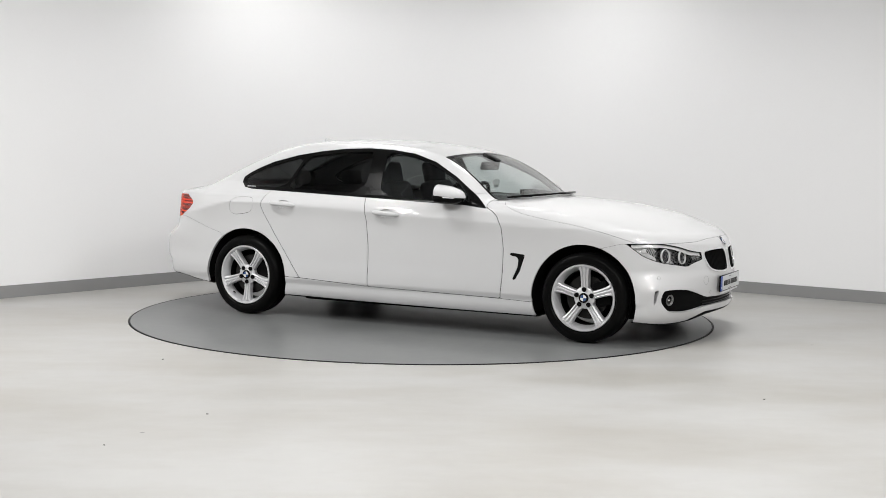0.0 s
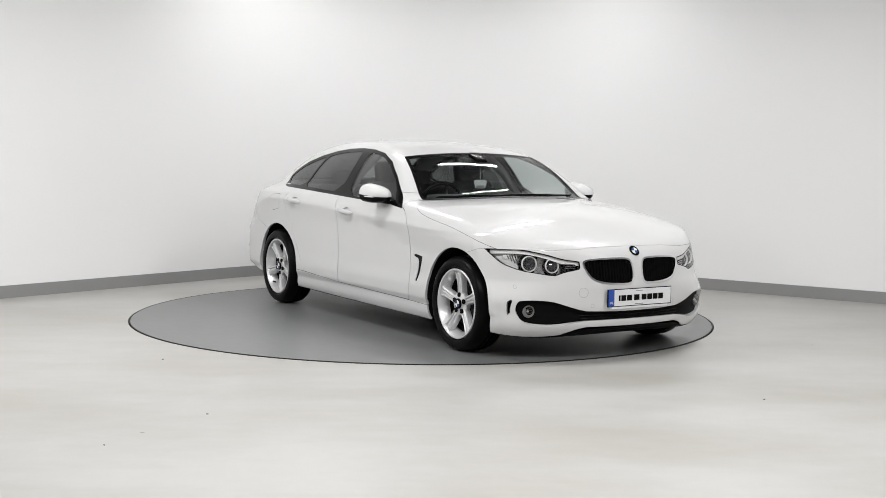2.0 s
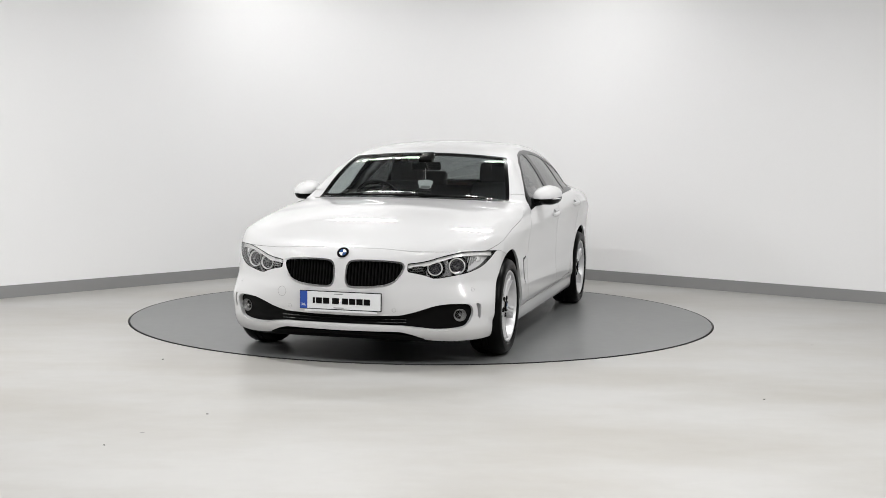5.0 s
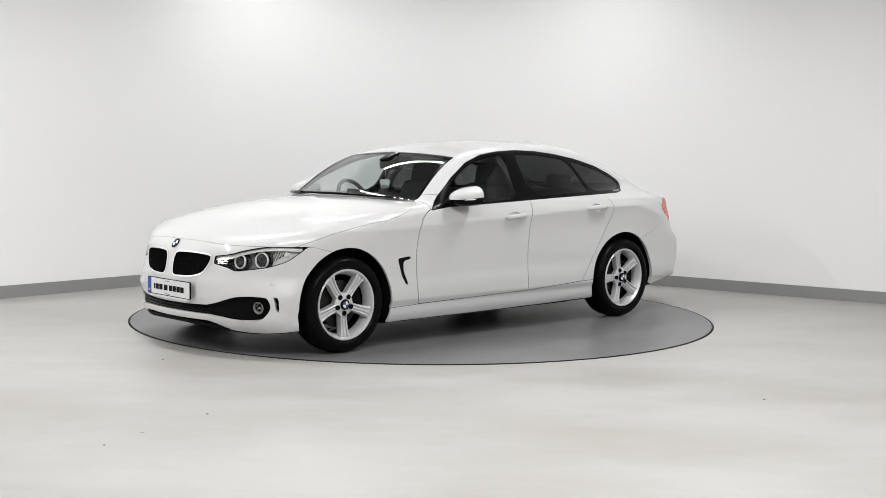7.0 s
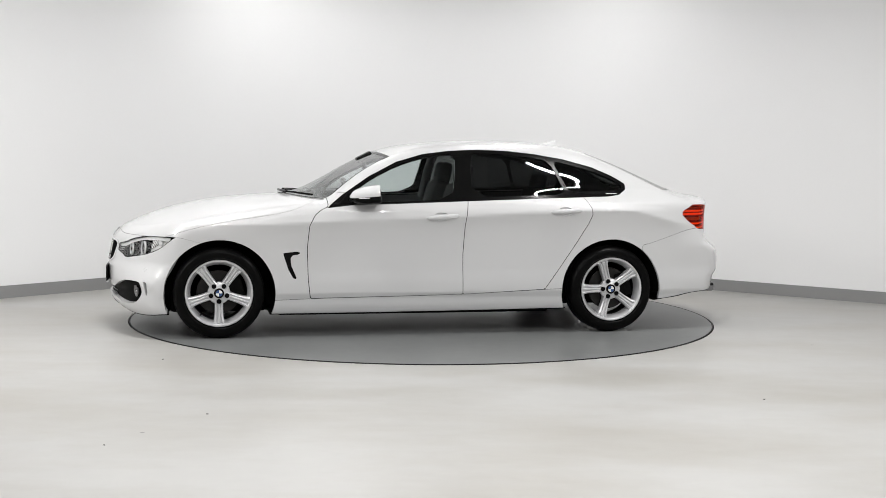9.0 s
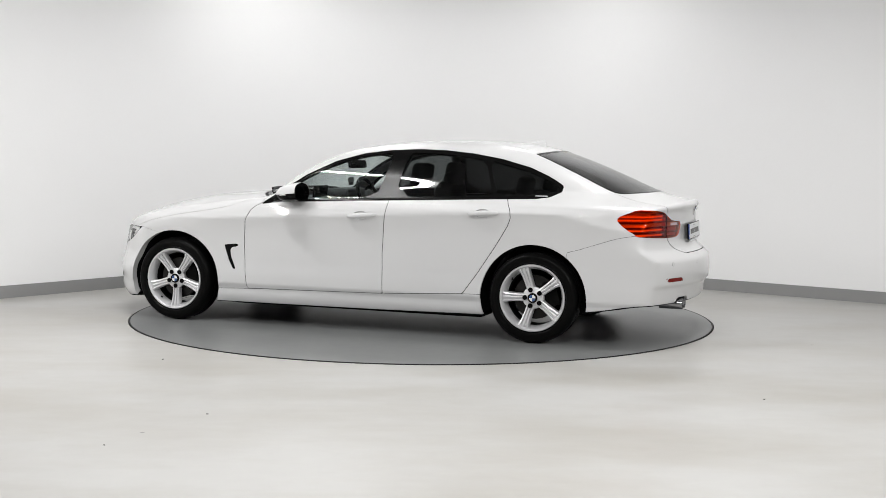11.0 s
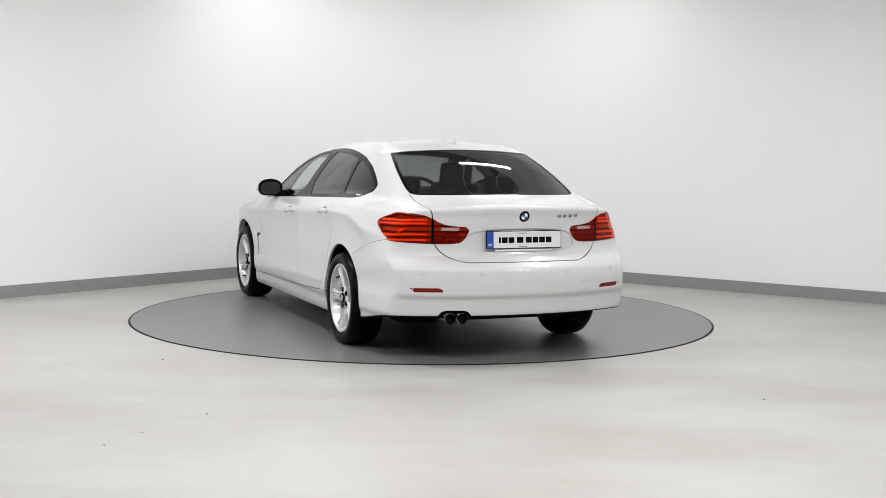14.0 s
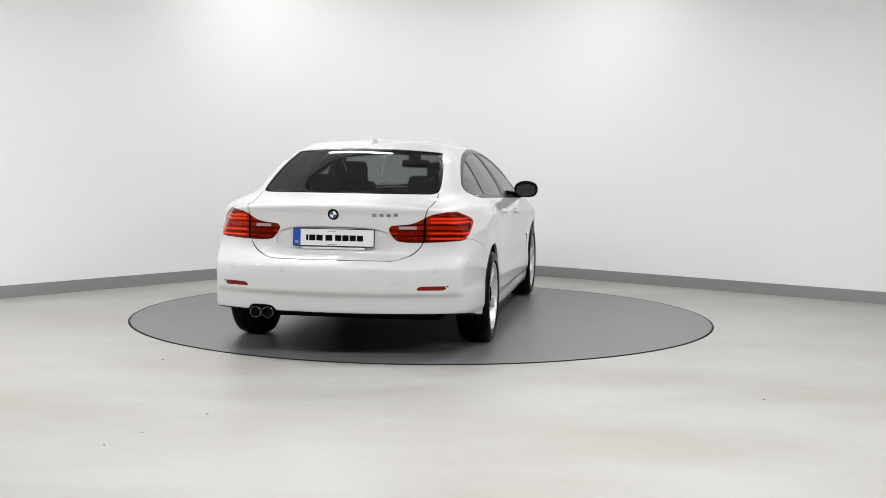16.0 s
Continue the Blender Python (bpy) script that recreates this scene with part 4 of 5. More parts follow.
# ---------------------------------------------------------------- wheels
def build_wheel(name, x, y, first, out):
    bm = bmesh.new()
    lathe(bm, [(0.229, 0.006), (0.231, 0.012), (0.227, 0.017), (0.219, 0.016), (0.212, 0.006), (0.206, -0.012), (0.197, -0.032), (0.192, -0.060)], 80)
    wheel = part(name, bm, M_ALLOY, CAR, "silver alloy wheel with five double spokes", m=pose(x, y, 0.311, 0, 0, 0 if out > 0 else 180))
    # inner rim in a near-black colour that stands for shade behind the spokes
    bm = bmesh.new()
    lathe(bm, [(0.1915, -0.059), (0.190, -0.09), (0.190, -0.17), (0.213, -0.195)], 64)
    part("barrel", bm, M_DISC, wheel, "wheel barrel darkened for the shade behind the spokes")
    bm = bmesh.new()
    lathe(bm, [(0.226, 0.004), (0.234, 0.009), (0.244, 0.022), (0.262, 0.026), (0.283, 0.023), (0.288, 0.021), (0.297, 0.012), (0.304, 0.001), (0.309, -0.012),
               (0.3107, -0.04), (0.3109, -0.062), (0.304, -0.064), (0.304, -0.070), (0.311, -0.072), (0.3113, -0.098), (0.304, -0.100), (0.304, -0.106),
               (0.3112, -0.108), (0.310, -0.145), (0.304, -0.168), (0.290, -0.19), (0.25, -0.205), (0.22, -0.20)], 96)
    part("tyre", bm, M_TYRE, wheel, "black rubber tyre with grooved tread")
    bm = bmesh.new()
    lathe(bm, [(0.0003, -0.008), (0.034, -0.008), (0.040, -0.011), (0.066, -0.012), (0.074, -0.016), (0.078, -0.03), (0.06, -0.09)], 40)
    part("hub", bm, M_ALLOY, wheel)
    sections = ((0.045, 0.060, -0.012), (0.075, 0.056, -0.014), (0.11, 0.056, -0.012), (0.15, 0.060, -0.007), (0.185, 0.068, -0.001), (0.204, 0.082, 0.003), (0.214, 0.092, 0.000))
    spoke = None
    for k in range(5):
        a = radians(first + 72 * k)
        if spoke is None:
            bm = bmesh.new()
            rows = []
            for r, w, y0 in sections:
                h = w / 2
                half = ((h * 1.05, -0.040), (h, -0.012), (h - 0.003, -0.001), (h * 0.62, 0.003), (h * 0.52, 0.001), (h * 0.44, -0.009), (h * 0.30, -0.010), (h * 0.22, -0.002), (h * 0.10, 0.0))
                prof = [(-a, d) for a, d in half] + [(a, d) for a, d in half[::-1]]
                rows.append([bm.verts.new((r, y0 + d, t)) for t, d in prof])
            for p, q in zip(rows, rows[1:]):
                for i in range(len(p) - 1):
                    bm.faces.new((p[i], p[i + 1], q[i + 1], q[i]))
            spoke = part("spoke", bm, M_ALLOY, wheel)
            ob = spoke
        else:
            ob = new("spoke", spoke.data)
            ob.parent = wheel
        ob.matrix_basis = Matrix.Rotation(-a, 4, "Y")
        bm = bmesh.new()
        lathe(bm, [(0.0003, -0.0075), (0.0125, -0.0078), (0.0138, -0.0055), (0.0160, -0.0055), (0.0166, -0.03)], 20, "y", pose(0.057 * math.cos(a), 0, 0.057 * math.sin(a)))
        part("bolt", bm, M_PLASTIC, wheel, "dark wheel bolt")
    bm = bmesh.new()
    disc(bm, 0.034, 0.0, pose(0, -0.004, 0), 32, dome=0.003)
    cap = part("centre_cap", bm, M_BLACK, wheel, "round black centre cap")
    roundel(pose(0, 0.0, 0), 0.034, wheel)
    bm = bmesh.new()
    v = radians(first + 40)
    tube(bm, [(0.199 * math.cos(v), -0.03, 0.199 * math.sin(v)), (0.186 * math.cos(v), 0.0, 0.186 * math.sin(v))], 0.005, 8)
    part("valve", bm, M_PLASTIC, wheel, "black tyre valve")
    bm = bmesh.new()
    lathe(bm, [(0.05, -0.055), (0.075, -0.055), (0.08, -0.07), (0.150, -0.07), (0.152, -0.09), (0.05, -0.09)], 48)
    part("brake_disc", bm, M_DISC, wheel, "dull steel brake disc")
    bm = bmesh.new()
    box(bm, 0.10, 0.07, 0.17, pose(-0.115, -0.08, 0.03, 0, 15, 0), 0.015)
    part("caliper", bm, M_PLASTIC, wheel)
    return wheel


def roundel(m, r, parent):
    """Round badge: black ring with a blue and white centre, chrome rim."""
    bm = bmesh.new()
    disc(bm, r, 0.003, m, 36, dome=0.0015)
    badge = part("badge", bm, M_BLACK, parent, "round badge in black, blue and white")
    if badge.parent and badge.parent.parent is None:
        for k, mat in ((0, M_ROUNDEL), (1, M_PLATE), (2, M_ROUNDEL), (3, M_PLATE)):
            bm = bmesh.new()
            arc = [(0.0, 0.0)] + [(r * 0.60 * math.cos(a), r * 0.60 * math.sin(a)) for a in np.linspace(math.pi / 2 * k, math.pi / 2 * (k + 1), 9)]
            prism(bm, arc, 0.001, 0.0062, m)
            part("badge_field", bm, mat, badge, smooth=False)
        bm = bmesh.new()
        ring(bm, r, 0.002, 0.003, m @ pose(0, 0.001, 0))
        part("badge_rim", bm, M_CHROME, badge)
    else:
        for k in (0, 1):
            bm = bmesh.new()
            for j in (k, k + 2):
                arc = [(0.0, 0.0)] + [(r * 0.66 * math.cos(a), r * 0.66 * math.sin(a)) for a in np.linspace(math.pi / 2 * j, math.pi / 2 * (j + 1), 7)]
                prism(bm, arc, 0.001, 0.0058, m)
            part("badge_field", bm, (M_ROUNDEL, M_PLATE)[k], parent, smooth=False)
    return badge


WHEELS = [build_wheel("front_wheel", 1.400, 0.862, 270, 1), build_wheel("rear_wheel", -1.408, 0.874, 0, 1),
          build_wheel("front_wheel", 1.400, -0.862, 90, -1), build_wheel("rear_wheel", -1.408, -0.874, 270, -1)]


def build_wheel_wells():
    for x in (1.394, -1.408):
        for s in (1, -1):
            bm = bmesh.new()
            lathe(bm, [(0.383, 0.79 if x > 0 else 0.845), (0.383, 0.50), (0.0005, 0.50)], 64, "y", pose(x, 0, 0.300) @ Matrix.Diagonal((1, s, 1, 1)))
            for v in bm.verts:
                if abs(v.co.y) > 0.7 and v.co.z > 0.12:
                    v.co.y = s * (on_side(v.co.x, v.co.z, 1)[0].y - 0.014)
            bmesh.ops.delete(bm, geom=[v for v in bm.verts if v.co.z < (0.24 if v.co.x < -1.41 else 0.17)], context="VERTS")
            part("wheel_well", bm, M_SEAL, CAR, "black wheel arch liner")


build_wheel_wells()


def build_underside():
    # Black boxes added to stop light passing under the car, and the exhaust pipe.
    bm = bmesh.new()
    box(bm, 1.98, 1.36, 0.075, pose(0.0, 0, 0.165), 0.02)
    part("under_blocker", bm, M_PLASTIC, CAR, "black slab added to block light under the car")
    for x, long in ((1.40, 0.66), (-1.41, 0.66)):
        bm = bmesh.new()
        box(bm, long, 1.16, 0.16, pose(x, 0, 0.225 if x > 0 else 0.25), 0.03)
        box(bm, 0.12, 1.36, 0.07, pose(x, 0, 0.27), 0.02)
        part("axle_blocker", bm, M_PLASTIC, CAR, "black block added between the wheels to stop light")
    bm = bmesh.new()
    box(bm, 0.46, 1.10, 0.08, pose(-1.98, -0.10, 0.31), 0.03)
    part("tail_blocker", bm, M_PLASTIC, CAR, "dark tray box added under the tail to stop light")
    bm = bmesh.new()
    tube(bm, [(0.9, 0.10, 0.16), (-1.0, 0.12, 0.18), (-1.3, 0.14, 0.21)], 0.03, 10)
    part("exhaust_pipe", bm, M_DISC, CAR, "dull exhaust pipe")


build_underside()


# ---------------------------------------------------------------- body fittings
def mirror_form(bm, grow, low=-1.0):
    """Rounded mirror head, widest at its rear face; low keeps what lies above that share of its height."""
    rows = []
    angles = np.linspace(0, 2 * math.pi, 33)[:-1]
    for u in np.linspace(0, 1, 12):
        k = (1 - u ** 3.0) ** 0.5 if u < 1 else 0.02
        k = 0.06 + 0.94 * k
        row = []
        for a in angles:
            c, s = math.cos(a), math.sin(a)
            y = 0.096 * k * math.copysign(abs(c) ** 0.62, c)
            z = 0.073 * (0.25 + 0.75 * k) * k ** 0.3 * math.copysign(abs(s) ** 0.80, s)
            z *= 1.0 if s > 0 else 0.86
            z += 0.14 * -abs(y) * max(0, s) - 0.012 * u
            row.append(bm.verts.new((-0.095 + 0.210 * u * (1 if grow == 1 else 0.955), y * grow, z * grow)))
        rows.append(row)
    for p, q in zip(rows, rows[1:]):
        for i in range(32):
            bm.faces.new((p[i], p[(i + 1) % 32], q[(i + 1) % 32], q[i]))
    bm.faces.new(rows[0])
    bm.faces.new(rows[-1])
    if low > -1:
        bmesh.ops.bisect_plane(bm, geom=bm.verts[:] + bm.edges[:] + bm.faces[:], plane_co=(0, 0, low * 0.073), plane_no=(0.05, 0, 1), clear_inner=True)
        bmesh.ops.delete(bm, geom=[f for f in bm.faces if all(v.co.x < -0.090 for v in f.verts)], context="FACES")


def build_mirrors():
    for s in (1, -1):
        place = pose(0.398, s * 0.915, 0.985, 0, 2, -7 * s)
        bm = bmesh.new()
        mirror_form(bm, 1.0, -0.12)
        cap = part("door_mirror", bm, M_PAINT, CAR, "white door mirror with a black underside", m=place)
        bm = bmesh.new()
        mirror_form(bm, 0.98)
        part("mirror_shell", bm, M_BLACK, cap, "black inner and lower mirror shell")
        bm = bmesh.new()
        loop = [(0.078 * math.copysign(abs(math.cos(a)) ** 0.7, math.cos(a)), 0.048 * math.copysign(abs(math.sin(a)) ** 0.75, math.sin(a))) for a in np.linspace(0, 2 * math.pi, 29)[:-1]]
        prism(bm, loop, 0.0, 0.006, pose(-0.094, 0, -0.004, 0, 0, 90))
        part("mirror_glass", bm, M_MIRROR, cap, "mirror glass with a dark reflection put into its colour", smooth=False)
        bm = bmesh.new()
        box(bm, 0.085, 0.15, 0.030, pose(0.045, -s * 0.085, -0.060, s * 10), 0.010)
        part("mirror_arm", bm, M_BLACK, cap, "black mirror arm")
        bm = bmesh.new()
        tube(bm, [(0.060, s * 0.040, -0.016), (0.052, s * 0.070, -0.016), (0.030, s * 0.092, -0.015), (-0.02, s * 0.104, -0.014)], 0.004, 6)
        part("indicator_strip", bm, M_HALO, cap, "clear indicator strip")


def build_handles():
    for (x, z, tilt), pair in (((-0.148, 0.835, 4.5), PIECES["doors"]["front"]), ((-1.053, 0.876, 3.5), PIECES["doors"]["rear"])):
        for door, s in zip(pair, (1, -1)):
            p, n = on_side(x, z, s)
            bm = bmesh.new()
            prof = [(math.cos(a), math.sin(a)) for a in np.linspace(0, 2 * math.pi, 13)[:-1]]
            rows = []
            for u in np.linspace(-1, 1, 15):
                bow = 0.030 * (1 - u * u) ** 0.5 - 0.004
                thick = 0.0165 * (1 - abs(u) ** 4.5) ** 0.5 + 0.001
                rows.append([bm.verts.new((u * 0.118, bow + 0.009 * b * thick / 0.0165, a * thick)) for a, b in prof])
            for a, b in zip(rows, rows[1:]):
                for i in range(12):
                    bm.faces.new((a[i], a[(i + 1) % 12], b[(i + 1) % 12], b[i]))
            bm.faces.new(rows[0])
            bm.faces.new(rows[-1])
            m = facing(p, n) @ pose(0, 0, 0, 0, tilt * s, 0)
            part("handle", bm, M_PAINT, door, "white bow door handle", m=m)


def writing(name, text, size, mat, parent, m):
    """Flat raised letters, centred, that read along the local x axis."""
    cu = bpy.data.curves.new(name, "FONT")
    cu.body, cu.size, cu.extrude, cu.align_x = text, size, 0.0008, "CENTER"
    ob = new(name, cu)
    me = bpy.data.meshes.new_from_object(ob.evaluated_get(bpy.context.evaluated_depsgraph_get()))
    bpy.data.objects.remove(ob)
    bpy.data.curves.remove(cu)
    me.materials.clear()
    finish(me, mat, False)
    ob = new(name, me)
    ob.parent, ob.matrix_basis = parent, m
    return ob


def build_plates():
    for name, x, y0, z, turn, tilt, owner in (("front_plate", 2.176, 0.010, 0.397, -90, 0, PIECES["front"]), ("rear_plate", -2.348, -0.008, 0.757, 90, 3, PIECES["lid"])):
        m = pose(x, y0, z, 0, 0, turn) @ pose(0, 0, 0, tilt, 0, 0)
        bm = bmesh.new()
        box(bm, 0.520, 0.010, 0.112, bevel=0.003)
        plate = part(name, bm, M_BLACK, CAR, "white number plate with a black edge and blue end band", m=m)
        bm = bmesh.new()
        box(bm, 0.510, 0.004, 0.102, pose(0, 0.0045, 0), 0.001, 1)
        part("plate_face", bm, M_PLATE, plate, "white reflective face")
        bm = bmesh.new()
        box(bm, 0.046, 0.003, 0.104, pose(0.233, 0.0058, 0), 0.001, 1)
        part("country_band", bm, M_BLUE, plate, "blue end band")
        writing("country_letters", "IRL", 0.021, M_PLATE, plate, pose(0.233, 0.0076, -0.036, 90, 0, 180))
        at = -0.175
        for wide in (0.014, 0.040, 0.040, 0, 0.044, 0, 0.040, 0.040, 0.040, 0.040):
            if wide:
                bm = bmesh.new()
                box(bm, wide, 0.002, 0.036, pose(-(at + wide / 2), 0.0072, -0.002), 0.0006, 1)
                part("plate_bar", bm, M_BLACK, plate, smooth=False)
            at += wide + (0.006 if wide else 0.012)
        for zz, w in ((0.040, 0.055), (-0.043, 0.065)):
            bm = bmesh.new()
            box(bm, w, 0.002, 0.005, pose(0.01, 0.0072, zz), 0.0004, 1)
            part("small_bar", bm, M_SKIRT, plate, smooth=False)
        if name == "rear_plate":
            bm = bmesh.new()
            box(bm, 0.40, 0.008, 0.012, pose(0, 0.0, -0.066), 0.003)
            part("plate_holder", bm, M_PLATE, plate, "pale plate holder lip")
        else:
            bm = bmesh.new()
            box(bm, 0.46, 0.012, 0.014, pose(0, -0.002, -0.063), 0.003)
            part("plate_holder", bm, M_PLATE, plate, "pale plate holder lip")


def build_fittings():
    p, n = on_end(0.004, 0.682, 1)
    roundel(facing(p, n, 0.001), 0.037, CAR)
    p, n = on_end(-0.006, 0.903, -1)
    roundel(facing(p, n, 0.0035), 0.036, CAR)
    # model letters on the boot lid, as plain chrome bars
    for k in range(4):
        y = -0.262 - 0.043 * k
        p, n = on_end(y, 0.900 if k < 3 else 0.902, -1)
        bm = bmesh.new()
        box(bm, 0.026, 0.004, 0.018, bevel=0.0015)
        part("letter_bar", bm, M_PIPE, PIECES["lid"], "small chrome letter", m=facing(p, n, 0.002))
    # parking sensors and towing-eye covers
    for y, z, end in ((0.333, 0.350, 1), (-0.333, 0.350, 1), (0.757, 0.467, 1), (-0.757, 0.467, 1), (0.656, 0.562, -1), (0.30, 0.556, -1), (-0.28, 0.556, -1), (-0.645, 0.562, -1)):
        p, n = on_end(y, z, end)
        bm = bmesh.new()
        disc(bm, 0.0115, 0.001, facing(p, n), 20)
        sensor = part("parking_sensor", bm, M_PAINT, PIECES["front"] if end > 0 else PIECES["rear"], "white parking sensor")
        bm = bmesh.new()
        ring(bm, 0.0120, 0.0007, 0.0005, facing(p, n), 20)
        part("sensor_gap", bm, M_SKIRT, sensor)
    p, n = on_end(-0.392, 0.434, 1)
    bm = bmesh.new()
    ring(bm, 0.030, 0.0009, 0.0006, facing(p, n), 28)
    part("towing_cover", bm, M_SKIRT, PIECES["front"], "round towing-eye cover seam")
    bm = bmesh.new()
    loop = []
    for y, z in ((-0.355, 0.436), (-0.375, 0.476), (-0.392, 0.488), (-0.462, 0.488), (-0.450, 0.45), (-0.432, 0.436)):
        p, n = on_end(y, z, -1)
        loop.append(p + n * 0.0003)
    tube(bm, loop, 0.0009, 6, closed=True)
    part("towing_cover", bm, M_SKIRT, PIECES["rear"], "square towing-eye cover seam")
    # tail pipes
    for y in (0.492, 0.412):
        bm = bmesh.new()
        lathe(bm, [(0.033, 0.0), (0.0355, 0.002), (0.0365, 0.008), (0.0365, 0.16), (0.030, 0.16), (0.030, 0.02), (0.032, 0.004)], 32, "x", pose(-2.366, y, 0.279), closed=True)
        part("tail_pipe", bm, M_PIPE, CAR, "chrome tail pipe with a black bore")
        bm = bmesh.new()
        lathe(bm, [(0.0003, 0.03), (0.031, 0.03), (0.031, 0.012)], 24, "x", pose(-2.366, y, 0.279))
        part("pipe_bore", bm, M_SEAL, CAR, "black pipe bore")
    # roof fin
    bm = bmesh.new()
    prof = []
    rows = []
    for u in np.linspace(0, 1, 9):
        h = 0.058 * u ** 1.4 if u < 0.9 else 0.045
        w = 0.020 * (0.35 + 0.65 * math.sin(math.pi * min(1, u * 0.7 + 0.25)))
        x = -1.07 - 0.17 * u
        base = TOP(np.array([x]))[0] - 0.004
        rows.append([bm.verts.new((x, t * w, base + max(0.004, h) * (1 - abs(t) ** 2.2) ** 0.6)) for t in (-1, -0.8, -0.45, 0, 0.45, 0.8, 1)])
    for a, b in zip(rows, rows[1:]):
        for i in range(6):
            bm.faces.new((a[i], a[i + 1], b[i + 1], b[i]))
    bm.faces.new(rows[-1])
    part("roof_fin", bm, M_PAINT, CAR, "white roof aerial fin")
    # wipers
    for y0, y1, lift in ((-0.62, 0.02, 0.012), (-0.05, 0.55, 0.012)):
        pts = []
        for u in np.linspace(0, 1, 9):
            y = y0 + (y1 - y0) * u
            x = 0.905 - 0.5 * y * y - 0.02 * u
            z = TOP(np.array([x + BOW(np.array([x]))[0] * y * y]))[0] - CROWN(np.array([x]))[0] * y * y
            pts.append((x, y, z + lift))
        bm = bmesh.new()
        tube(bm, pts, 0.007, 6)
        wiper = part("wiper", bm, M_PLASTIC, CAR, "black windscreen wiper")
        bm = bmesh.new()
        tube(bm, [Vector(p) + Vector((0.03, 0, 0.004)) for p in pts[:5]], 0.009, 6)
        part("wiper_arm", bm, M_BLACK, wiper)
    # small printed mark on the quarter windows
    for s in (1, -1):
        p, n = on_side(-1.43, 1.0, s)
        bm = bmesh.new()
        box(bm, 0.085, 0.002, 0.008, bevel=0.0005, seg=1)
        part("glass_mark", bm, M_PLATE, CAR, "small pale printed strip", smooth=False, m=facing(p, n, 0.001))


# ---------------------------------------------------------------- cabin
def build_cabin():
    for s in (1, -1):
        y = 0.365 * s
        bm = bmesh.new()
        box(bm, 0.52, 0.50, 0.17, pose(0.02, y, 0.44, 0, -6, 0), 0.06, 3)
        seat = part("front_seat", bm, M_FABRIC, CAR, "black cloth front seat")
        bm = bmesh.new()
        box(bm, 0.14, 0.46, 0.64, pose(-0.30, y, 0.74, 0, -16, 0), 0.055, 3)
        for v in bm.verts:
            k = 1 - 0.22 * max(0, (v.co.z - 0.80) / 0.25)
            v.co.y = y + (v.co.y - y) * k
        part("backrest", bm, M_FABRIC, seat)
        bm = bmesh.new()
        box(bm, 0.10, 0.255, 0.185, pose(-0.405, y, 1.115, 0, -12, 0), 0.045, 3)
        rest = part("headrest", bm, M_FABRIC, seat)
        for d in (-0.06, 0.06):
            bm = bmesh.new()
            tube(bm, [(-0.38, y + d, 1.0), (-0.40, y + d, 1.07)], 0.006, 8)
            part("post", bm, M_CHROME, rest)
        bm = bmesh.new()
        box(bm, 0.09, 0.22, 0.13, pose(-1.20, 0.36 * s, 1.055, 0, -14, 0), 0.04, 3)
        part("rear_headrest", bm, M_FABRIC, CAR, "black rear headrest")
    bm = bmesh.new()
    box(bm, 0.16, 1.24, 0.62, pose(-1.12, 0, 0.70, 0, -20, 0), 0.06, 3)
    bench = part("rear_seat", bm, M_FABRIC, CAR, "black cloth rear bench")
    bm = bmesh.new()
    box(bm, 0.50, 1.24, 0.16, pose(-0.86, 0, 0.42), 0.06, 3)
    part("seat_cushion", bm, M_FABRIC, bench)
    bm = bmesh.new()
    box(bm, 0.62, 1.10, 0.03, pose(-1.62, 0, 0.955, 0, 2, 0), 0.01)
    shelf = part("parcel_shelf", bm, M_LINER, CAR, "grey parcel shelf")
    bm = bmesh.new()
    box(bm, 0.03, 1.56, 0.26, pose(-1.50, 0, 0.84), 0.008)
    part("bulkhead", bm, M_FABRIC, shelf, "black panel behind the rear bench")
    # dashboard
    bm = bmesh.new()
    outline = [(0.90, 0.60), (0.92, 0.90), (0.80, 0.925), (0.62, 0.925), (0.50, 0.90), (0.46, 0.84), (0.48, 0.72), (0.56, 0.60)]
    prism(bm, outline, -0.66, 0.66)
    bmesh.ops.bevel(bm, geom=bm.edges[:], offset=0.02, segments=3, affect="EDGES")
    dash = part("dashboard", bm, M_DASH, CAR, "dark grey dashboard")
    bm = bmesh.new()
    box(bm, 0.20, 0.36, 0.075, pose(0.54, -0.365, 0.945), 0.03, 3)
    part("instrument_hood", bm, M_DASH, dash)
    bm = bmesh.new()
    box(bm, 0.022, 0.23, 0.095, pose(0.60, 0.0, 0.965, 0, -8, 0), 0.006)
    part("display", bm, M_BLACK, dash, "flat black display")
    # steering wheel on the right-hand side
    m = pose(0.33, -0.365, 0.90, 0, 0, 90) @ pose(0, 0, 0, 24, 0, 0)
    bm = bmesh.new()
    ring(bm, 0.178, 0.015, 0.015, m, 40)
    wheel = part("steering_wheel", bm, M_BLACK, CAR, "black three-spoke steering wheel")
    bm = bmesh.new()
    disc(bm, 0.075, 0.02, m, 24, dome=0.01)
    part("boss", bm, M_DASH, wheel)
    for a in (0, 180, 270):
        bm = bmesh.new()
        box(bm, 0.12, 0.014, 0.035, m @ Matrix.Rotation(radians(-a), 4, "Y") @ pose(0.115, 0, 0), 0.005)
        part("wheel_spoke", bm, M_DASH, wheel)
    # inner mirror and the tag that hangs from it
    bm = bmesh.new()
    box(bm, 0.035, 0.235, 0.065, pose(0.285, -0.01, 1.185, 0, 12, -8), 0.018, 3)
    inner = part("inner_mirror", bm, M_BLACK, CAR, "black inner rear-view mirror")
    bm = bmesh.new()
    box(bm, 0.13, 0.10, 0.045, pose(0.29, 0, 1.242, 0, 27, 0), 0.015)
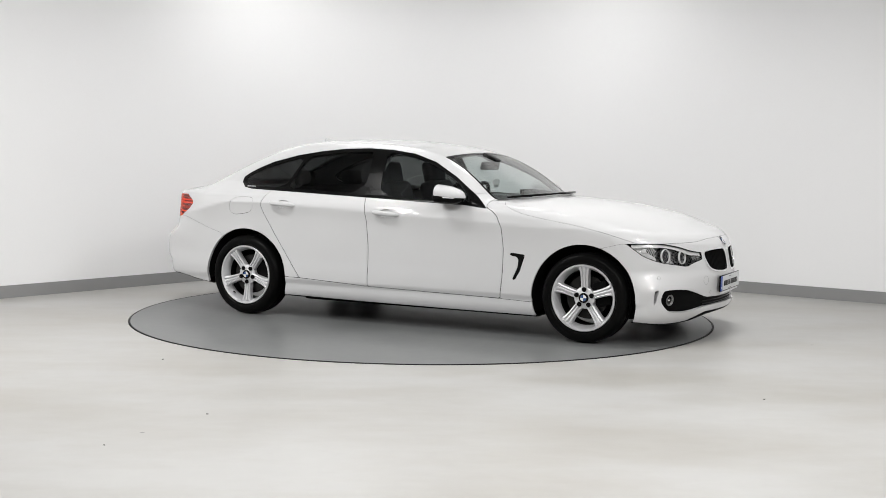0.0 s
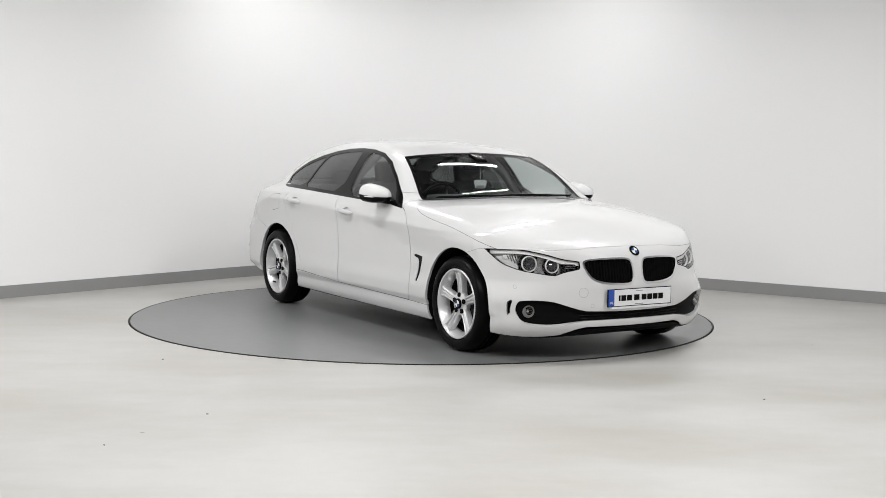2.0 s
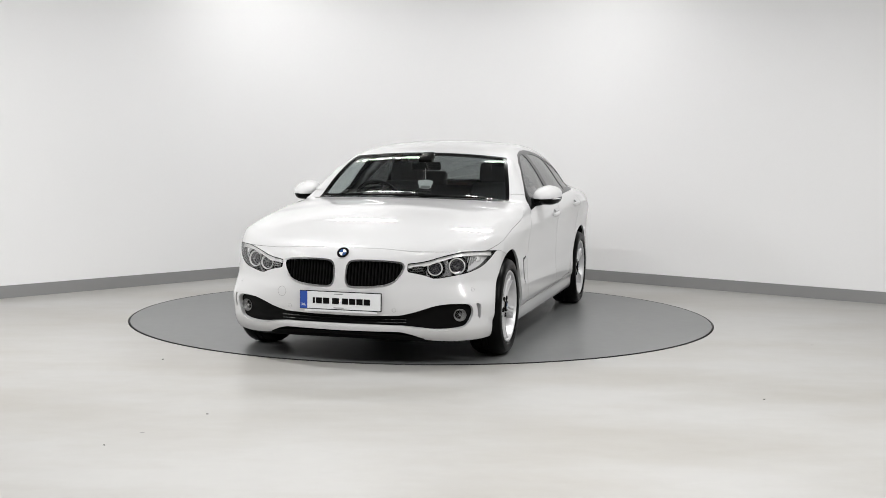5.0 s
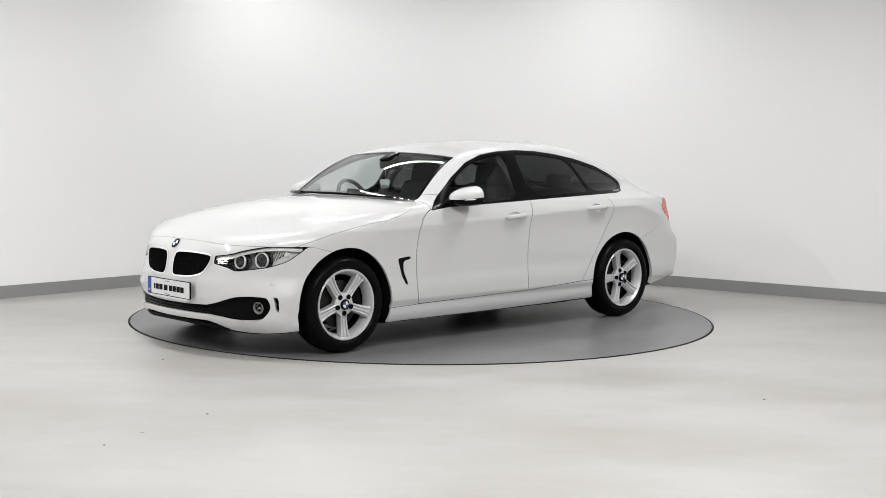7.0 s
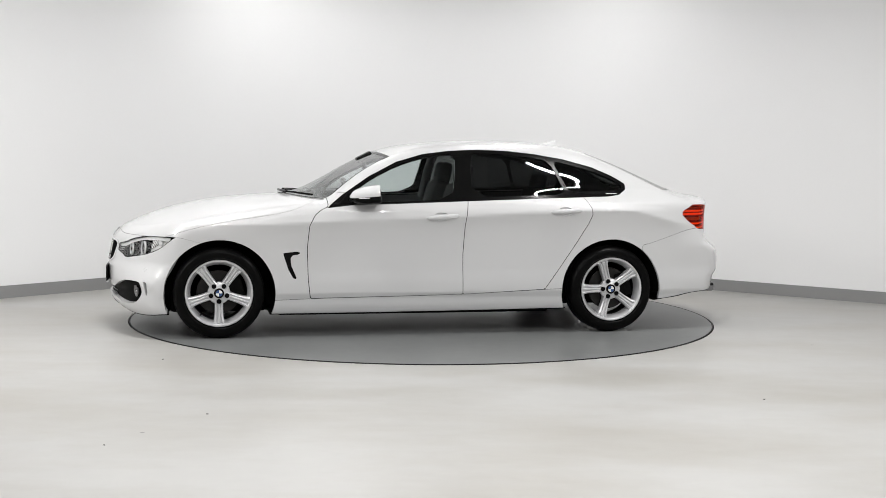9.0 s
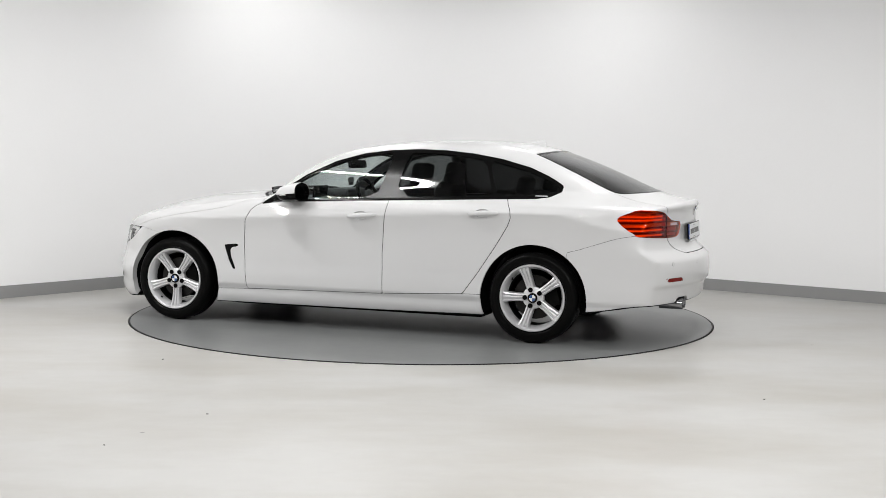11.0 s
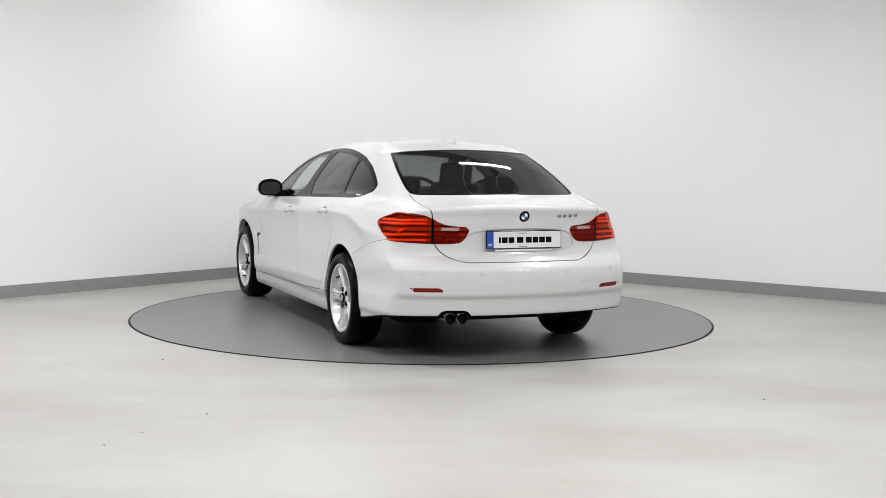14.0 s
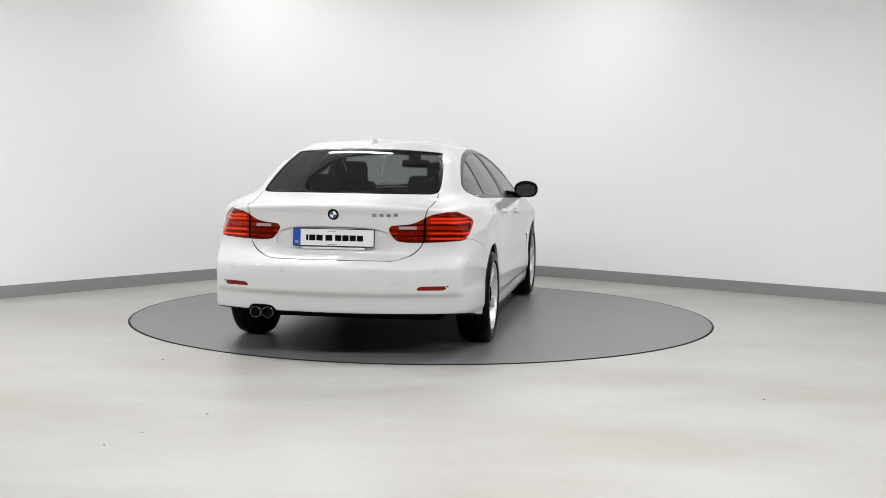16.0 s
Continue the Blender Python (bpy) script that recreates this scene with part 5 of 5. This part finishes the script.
    part("sensor_box", bm, M_BLACK, inner)
    bm = bmesh.new()
    tube(bm, [(0.33, 0.0, 1.17), (0.335, 0.0, 1.085)], 0.0015, 6)
    tag = part("hanging_tag", bm, M_BEIGE, CAR, "small white card tag hanging from the inner mirror")
    bm = bmesh.new()
    card = rounded([(-0.055, 0.082), (0.055, 0.082), (0.058, 0.055), (0.046, 0.045), (0.046, 0.018), (-0.046, 0.018), (-0.046, 0.045), (-0.058, 0.055)], 1)
    prism(bm, card, -0.002, 0.002, pose(0.335, 0, 1.0, 0, 0, 90))
    part("card", bm, M_BEIGE, tag, "white card", smooth=False)
    bm = bmesh.new()
    box(bm, 0.074, 0.0055, 0.020, pose(0.335, 0, 1.030, 0, 0, 90), 0.0008, 1)
    part("card_band", bm, M_SKIRT, tag, "grey-blue printed band", smooth=False)
    # door pillars of the cabin
    for s in (1, -1):
        bm = bmesh.new()
        a, _ = on_side(-0.32, 0.92, s)
        b, _ = on_side(-0.35, 1.30, s)
        tube(bm, [a + Vector((0, -s * 0.05, 0)), (a + b) / 2 + Vector((0, -s * 0.045, 0)), b + Vector((0, -s * 0.08, -0.03))], 0.035, 10)
        part("cabin_pillar", bm, M_LINER, CAR, "grey inner door pillar")


build_mirrors()
build_handles()
build_plates()
build_fittings()
build_cabin()


# ---------------------------------------------------------------- specks on the floor
def build_debris():
    for x, y, w in ((-1.393, -4.356, 0.006), (-1.053, -3.707, 0.008), (1.835, -3.221, 0.008), (-1.597, -2.161, 0.007)):
        bm = bmesh.new()
        outline = [(w * (0.6 + 0.4 * random.random()) * math.cos(a), 0.5 * w * (0.6 + 0.4 * random.random()) * math.sin(a)) for a in np.linspace(0, 6.283, 8)[:-1]]
        prism(bm, outline, 0.0, 0.003, pose(0, 0, 0, 90))
        ob = part("debris_chip", bm, M_SEAL, smooth=False)
        ob.matrix_basis = pose(x, y, FLOOR_Z + 0.003)
        tagged(ob, "tiny dark chip lying on the pale floor", "debris", "specks on the floor")


build_debris()


# ---------------------------------------------------------------- what moves
def motions():
    times = [0.5 * k for k in range(33)]
    walk(TABLE, [(t, pose(0, 0, 0, 0, 0, heading(t))) for t in times])
    walk(CAR, [(t, pose(0, 0, 0, 0, 0, heading(t)) @ pose(*CAR_OFF, 0)) for t in times])


motions()
